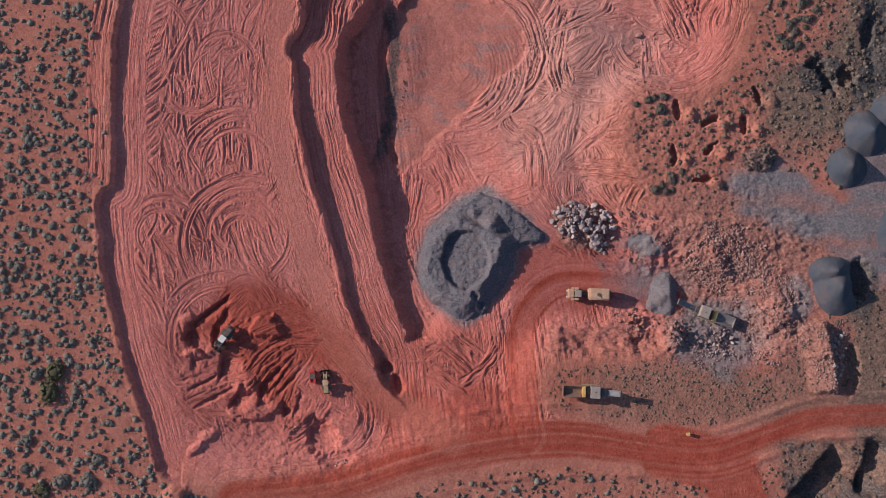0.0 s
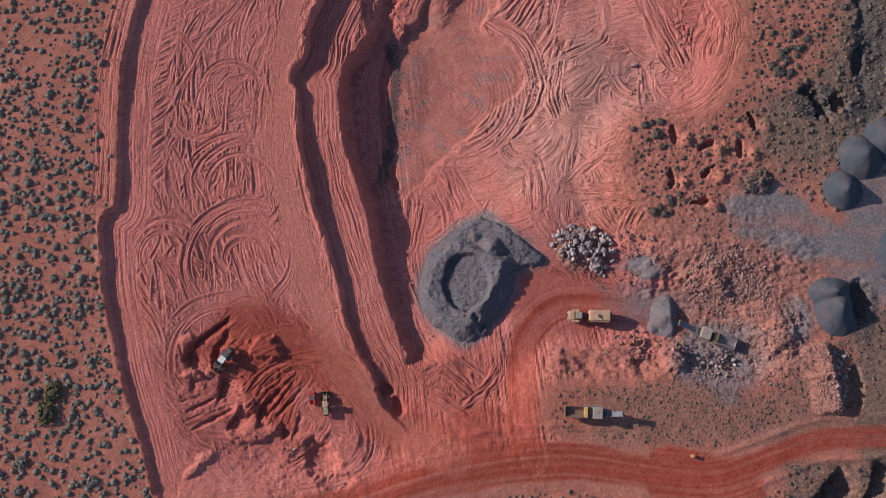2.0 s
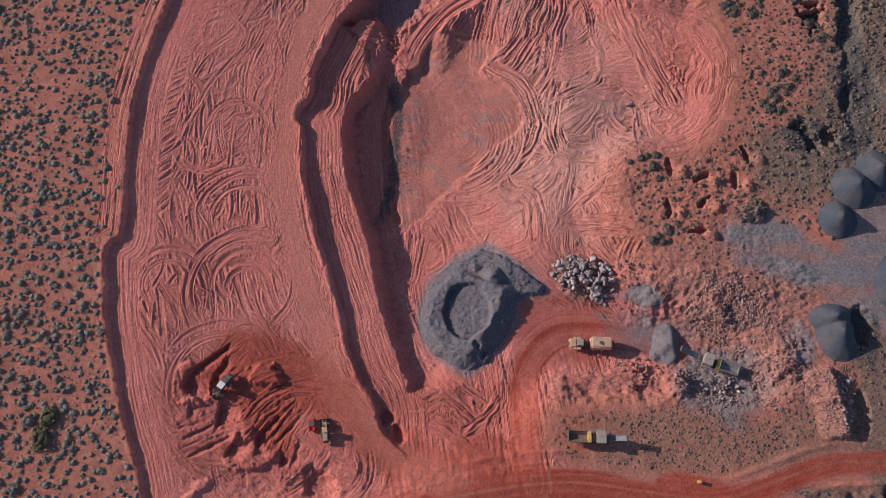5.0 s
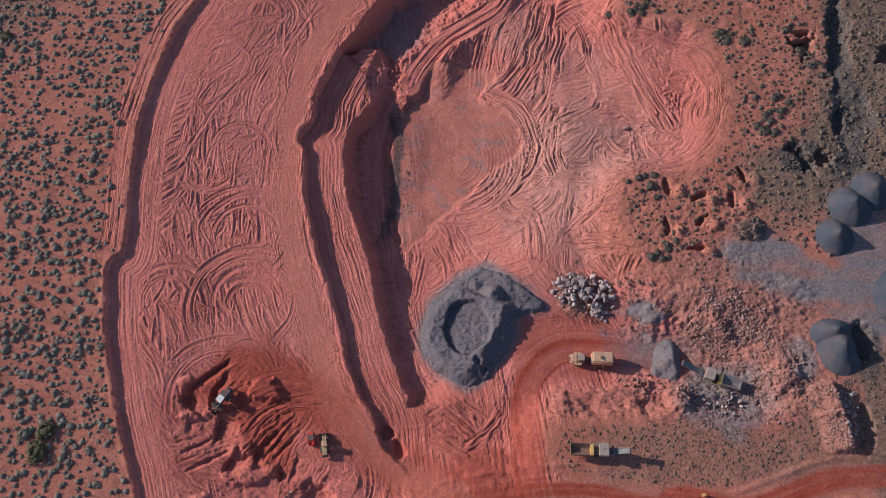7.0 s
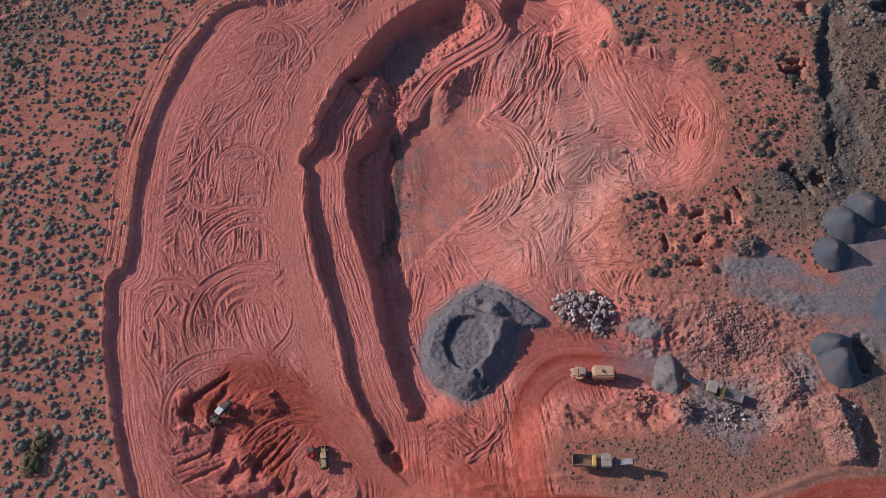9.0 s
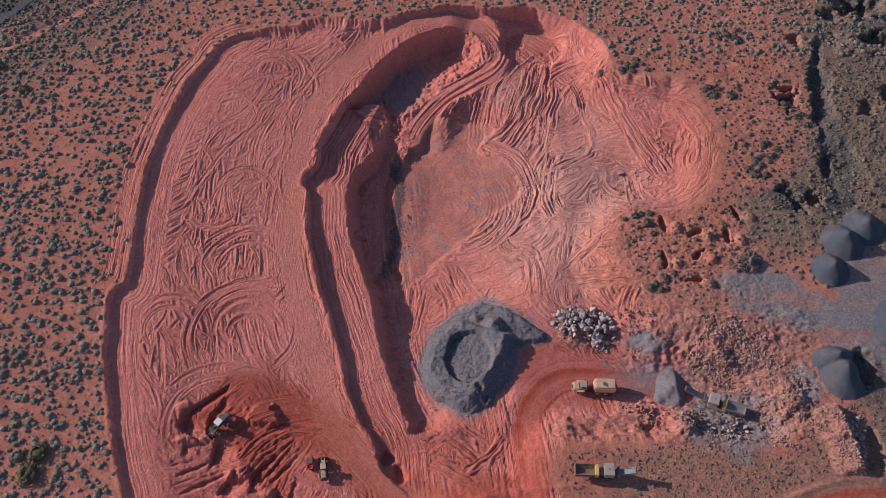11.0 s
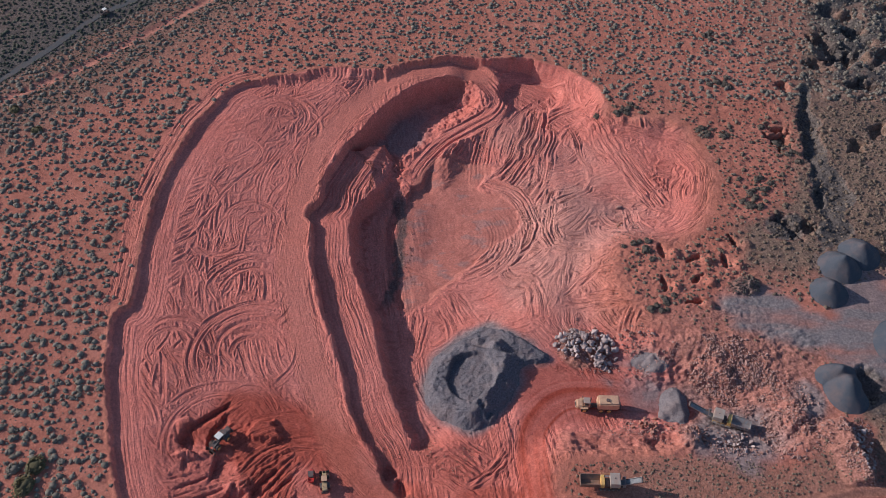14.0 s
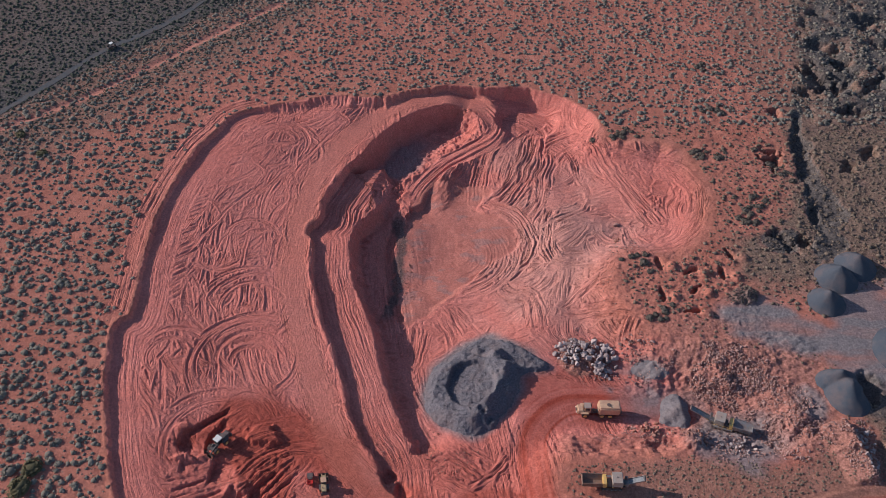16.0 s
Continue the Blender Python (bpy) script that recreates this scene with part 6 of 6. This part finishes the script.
def screening_plant(x, y, turn, label, reach, tray_mat):
    """Tracked screen: feed tray behind, engine, screen box, discharge belt in front."""
    t = thing("screening_plant", x, y, turn, label, "screening plant", "tracked screening plants")
    for s in (1, -1):
        tr = part("crawler_track", join(box(-2.6, 2.2, s * 1.0 - 0.22, s * 1.0 + 0.22, 0.0, 0.75, 0.2)), MAT_DARK, t)
        for k in range(5):
            part("track_roller", tube((-2.1 + 0.9 * k, s * 1.0 - 0.26, 0.32), (-2.1 + 0.9 * k, s * 1.0 + 0.26, 0.32), 0.2, 12), MAT_STEEL, tr)
    part("chassis", join(box(-5.8, 2.6, -0.75, -0.5, 0.8, 1.15, 0.03), box(-5.8, 2.6, 0.5, 0.75, 0.8, 1.15, 0.03), *[box(-5.6 + 1.6 * k, -5.4 + 1.6 * k, -0.7, 0.7, 0.85, 1.1, 0.02) for k in range(6)]), MAT_DARK, t)
    hopper = part("feed_hopper", join(box(-6.6, -2.4, -1.3, -1.18, 1.55, 2.75, 0.02), box(-6.6, -2.4, 1.18, 1.3, 1.55, 2.75, 0.02), box(-6.72, -6.58, -1.3, 1.3, 1.5, 2.6, 0.02),
                                       box(-6.6, -2.4, -0.55, 0.55, 1.5, 1.62, 0.02)), tray_mat, t, "open steel feed tray")
    for s in (1, -1):                         # sloping cheeks down to the feeder
        cheek = slab((-0.42, 0, 0.5), (0.42, 0, -0.5), 4.1, 0.06)
        bmesh.ops.transform(cheek, matrix=Matrix.Translation((-4.5, s * 0.86, 2.1)) @ Matrix.Rotation(radians(-90 * s), 4, "Z"), verts=cheek.verts)
        part("cheek_plate", cheek, tray_mat, hopper)
    for k in range(6):
        for s in (1, -1):
            part("hopper_rib", box(-6.3 + 0.75 * k, -6.18 + 0.75 * k, s * 1.36 - 0.06, s * 1.36 + 0.06, 1.5, 2.7, 0.02), tray_mat, hopper)
    part("hopper_leg", join(*[tube((a, b, 0.9), (a, b, 1.6), 0.1, 8) for a in (-6.2, -3.0) for b in (-0.9, 0.9)]), MAT_YELLOW, t)
    eng = part("engine_cover", box(-2.3, -1.45, -1.25, 1.25, 1.15, 2.7, 0.1), MAT_YELLOW, t, "dusty yellow engine cover")
    part("exhaust", tube((-1.6, 0.7, 2.5), (-1.6, 0.7, 3.1), 0.09, 10), MAT_DARK, eng)
    part("fan_grille", box(-2.2, -1.35, 1.12, 1.18, 1.4, 2.3, 0.02), MAT_DARK, eng)
    part("hydraulic_tank", box(-1.2, -0.35, -0.9, 0.9, 1.15, 1.9, 0.06), MAT_DARK, t)
    sb = part("screen_box", box(-0.3, 1.9, -1.3, 1.3, 1.6, 3.3, 0.06, 0.98), MAT_BOXGREY, t, "beige steel screen box with a flat lid")
    part("lid", box(-0.38, 1.75, -1.36, 1.36, 3.3, 3.42, 0.03), MAT_BOXGREY, sb)
    part("lid_hook", tube((0.7, 0.1, 3.4), (0.7, 0.1, 3.52), 0.12, 10), MAT_DARK, sb)
    part("front_frame", join(box(2.5, 3.1, -1.05, -0.85, 1.4, 2.6, 0.03), box(2.5, 3.1, 0.85, 1.05, 1.4, 2.6, 0.03), box(2.9, 3.1, -1.0, 1.0, 2.45, 2.6, 0.03)), MAT_STEEL, t)
    for a in (-0.1, 1.7):
        for s in (1, -1):
            part("spring_post", tube((a, s * 1.1, 1.1), (a, s * 1.1, 1.7), 0.13, 10), MAT_YELLOW, t)
    conveyor(t, 1.7, 1.3, reach, 3.4, 1.25)
    part("conveyor_strut", join(tube((2.4, 0.5, 1.1), (reach * 0.72, 0.5, 2.5), 0.06, 6), tube((2.4, -0.5, 1.1), (reach * 0.72, -0.5, 2.5), 0.06, 6)), MAT_YELLOW, t)
    conv = part("side_conveyor", join(slab((-0.2, 0, 1.2), (1.6, 0, 1.4), 0.7, 0.1)), MAT_BELT, t)
    part("walkway", box(-2.4, 1.9, 1.35, 1.75, 1.35, 1.42, 0.01), MAT_STEEL, t)
    part("handrail", join(*[tube((-2.3 + 1.0 * k, 1.72, 1.4), (-2.3 + 1.0 * k, 1.72, 2.4), 0.025, 6) for k in range(5)], tube((-2.3, 1.72, 2.4), (1.7, 1.72, 2.4), 0.025, 6)), MAT_YELLOW, t)


def wheel_loader(x, y, turn, size, label, paint, roof, group, lift=0.0):
    """Wheel loader, bucket forward (+x); size scales a machine about 7 m long."""
    t = thing("wheel_loader", x, y, turn, label, "wheel loader", group)
    t.scale = (size, size, size)
    for wx in (1.35, -1.55):
        for s in (1, -1):
            wheel(t, wx, s * 0.98, 0.75, 0.58)
    part("rear_body", box(-3.4, -0.6, -0.72, 0.72, 0.9, 2.15, 0.14, 0.92), paint, t)
    part("counterweight", box(-3.7, -3.3, -0.95, 0.95, 0.7, 1.7, 0.12), MAT_DARK, t)
    part("front_frame", box(0.2, 2.0, -0.5, 0.5, 0.8, 1.5, 0.1), paint, t)
    part("joint", tube((0.0, 0, 0.7), (0.0, 0, 1.5), 0.24, 12), MAT_DARK, t)
    for s in (1, -1):
        part("mudguard", box(-2.4, -0.8, s * 0.98 - 0.32, s * 0.98 + 0.32, 1.58, 1.68, 0.04), MAT_DARK, t)
    cab = part("cab", box(-1.0, 0.35, -0.68, 0.68, 1.5, 2.85, 0.08, 0.92), MAT_GLASS, t, "dark glazed cab")
    part("cab_roof", box(-1.1, 0.5, -0.76, 0.76, 2.85, 3.02, 0.06), roof, cab, "pale cab roof")
    for a in (-0.92, 0.28):
        for s in (1, -1):
            part("cab_post", tube((a, s * 0.64, 1.5), (a * 0.95, s * 0.6, 2.88), 0.06, 6), paint, cab)
    for s in (1, -1):
        part("lift_arm", join(slab((0.7, s * 0.0, 1.75), (2.7, 0, 0.95 + lift), 0.18, 0.32)), paint, t)
        ob = [o for o in t.children if o.name.startswith("lift_arm")][-1]
        ob.location.y = s * 0.45
        part("cylinder", tube((0.6, s * 0.3, 1.1), (1.9, s * 0.42, 1.2 + lift), 0.08, 10), MAT_STEEL, t)
    bucket = bmesh.new()
    prof = [(3.15, 0.05), (2.75, 0.05), (2.5, 0.35), (2.55, 0.95), (2.85, 1.2)]
    rows_ = [[bucket.verts.new((px, s * 1.32, pz + lift)) for px, pz in prof] for s in (-1, 1)]
    for a in range(len(prof) - 1):
        bucket.faces.new((rows_[0][a], rows_[0][a + 1], rows_[1][a + 1], rows_[1][a]))
    for rr in rows_:
        bucket.faces.new(rr)
    bmesh.ops.solidify(bucket, geom=bucket.faces[:], thickness=0.07)
    bk = part("bucket", bucket, MAT_DARK, t, "worn dark steel bucket")
    for k in range(6):
        part("tooth", box(3.1, 3.32, -1.2 + 0.46 * k, -1.08 + 0.46 * k, 0.03 + lift, 0.10 + lift, 0.01), MAT_STEEL, bk)
    part("exhaust", tube((-2.3, 0.35, 2.1), (-2.3, 0.35, 2.7), 0.07, 8), MAT_DARK, t)
    part("radiator_grille", box(-3.42, -3.36, -0.55, 0.55, 1.2, 2.0, 0.02), MAT_DARK, t)


def side_by_side(x, y, turn, label, paint, roof, sink=0.02):
    t = thing("utility_buggy", x, y, turn, label, "buggy", "utility buggies", sink)
    for wx in (0.95, -0.95):
        for s in (1, -1):
            part("wheel", tube((wx, s * 0.62 - 0.13, 0.33), (wx, s * 0.62 + 0.13, 0.33), 0.33, 14, 0.05), MAT_TYRE, t)
    part("body", box(-1.45, 1.45, -0.62, 0.62, 0.35, 0.75, 0.08), paint, t)
    part("bonnet", box(0.7, 1.5, -0.58, 0.58, 0.7, 1.0, 0.1, 0.85), paint, t)
    part("cargo_bed", join(box(-1.5, -0.5, -0.66, -0.6, 0.7, 1.05, 0.01), box(-1.5, -0.5, 0.6, 0.66, 0.7, 1.05, 0.01), box(-1.52, -1.46, -0.66, 0.66, 0.7, 1.05, 0.01)), paint, t)
    part("seat", box(-0.45, 0.1, -0.55, 0.55, 0.75, 1.0, 0.08), MAT_DARK, t)
    part("roof", box(-0.6, 0.7, -0.6, 0.6, 1.78, 1.86, 0.04), roof, t)
    for a in (-0.52, 0.62):
        for s in (1, -1):
            part("roll_bar", tube((a * 1.25, s * 0.58, 0.7), (a, s * 0.55, 1.8), 0.035, 8), MAT_DARK, t)


articulated_water_truck(34.6, 15.6, 178.2)
screening_plant(34.2, -7.2, -3.0, "yellow tracked screening plant with a brown feed tray", 6.4, MAT_BROWNSTEEL)
screening_plant(62.6, 10.9, 158.5, "yellow tracked screening plant with a long grey feed tray", 7.6, MAT_STEEL)
wheel_loader(-51.7, 5.2, -126, 1.0, "dark grey wheel loader with a white roof digging into red soil", MAT_DARK, MAT_WHITE, "wheel loaders")
wheel_loader(-27.6, -4.6, 96, 0.82, "small tan wheel loader standing on fresh red soil", MAT_DUSTYELLOW, MAT_TAN, "wheel loaders")
side_by_side(-30.6, -3.4, 92, "small red utility buggy with a dark roof", MAT_REDPAINT, MAT_DARK)
side_by_side(-107.2, 157.5, 48, "small white utility buggy parked on the far road", MAT_DARK, MAT_WHITE, -0.1)
crate = thing("utility_box", 56.5, -17.0, 12, "small orange-yellow utility box on a post beside the road", "box")
part("post", tube((0, 0, 0), (0, 0, 0.8), 0.06, 8), MAT_STEEL, crate)
body = part("body", box(-0.34, 0.34, -0.3, 0.3, 0.5, 1.2, 0.04), MAT_YELLOW, crate)
part("lid", box(-0.38, 0.38, -0.34, 0.34, 1.2, 1.28, 0.02), MAT_YELLOW, body)
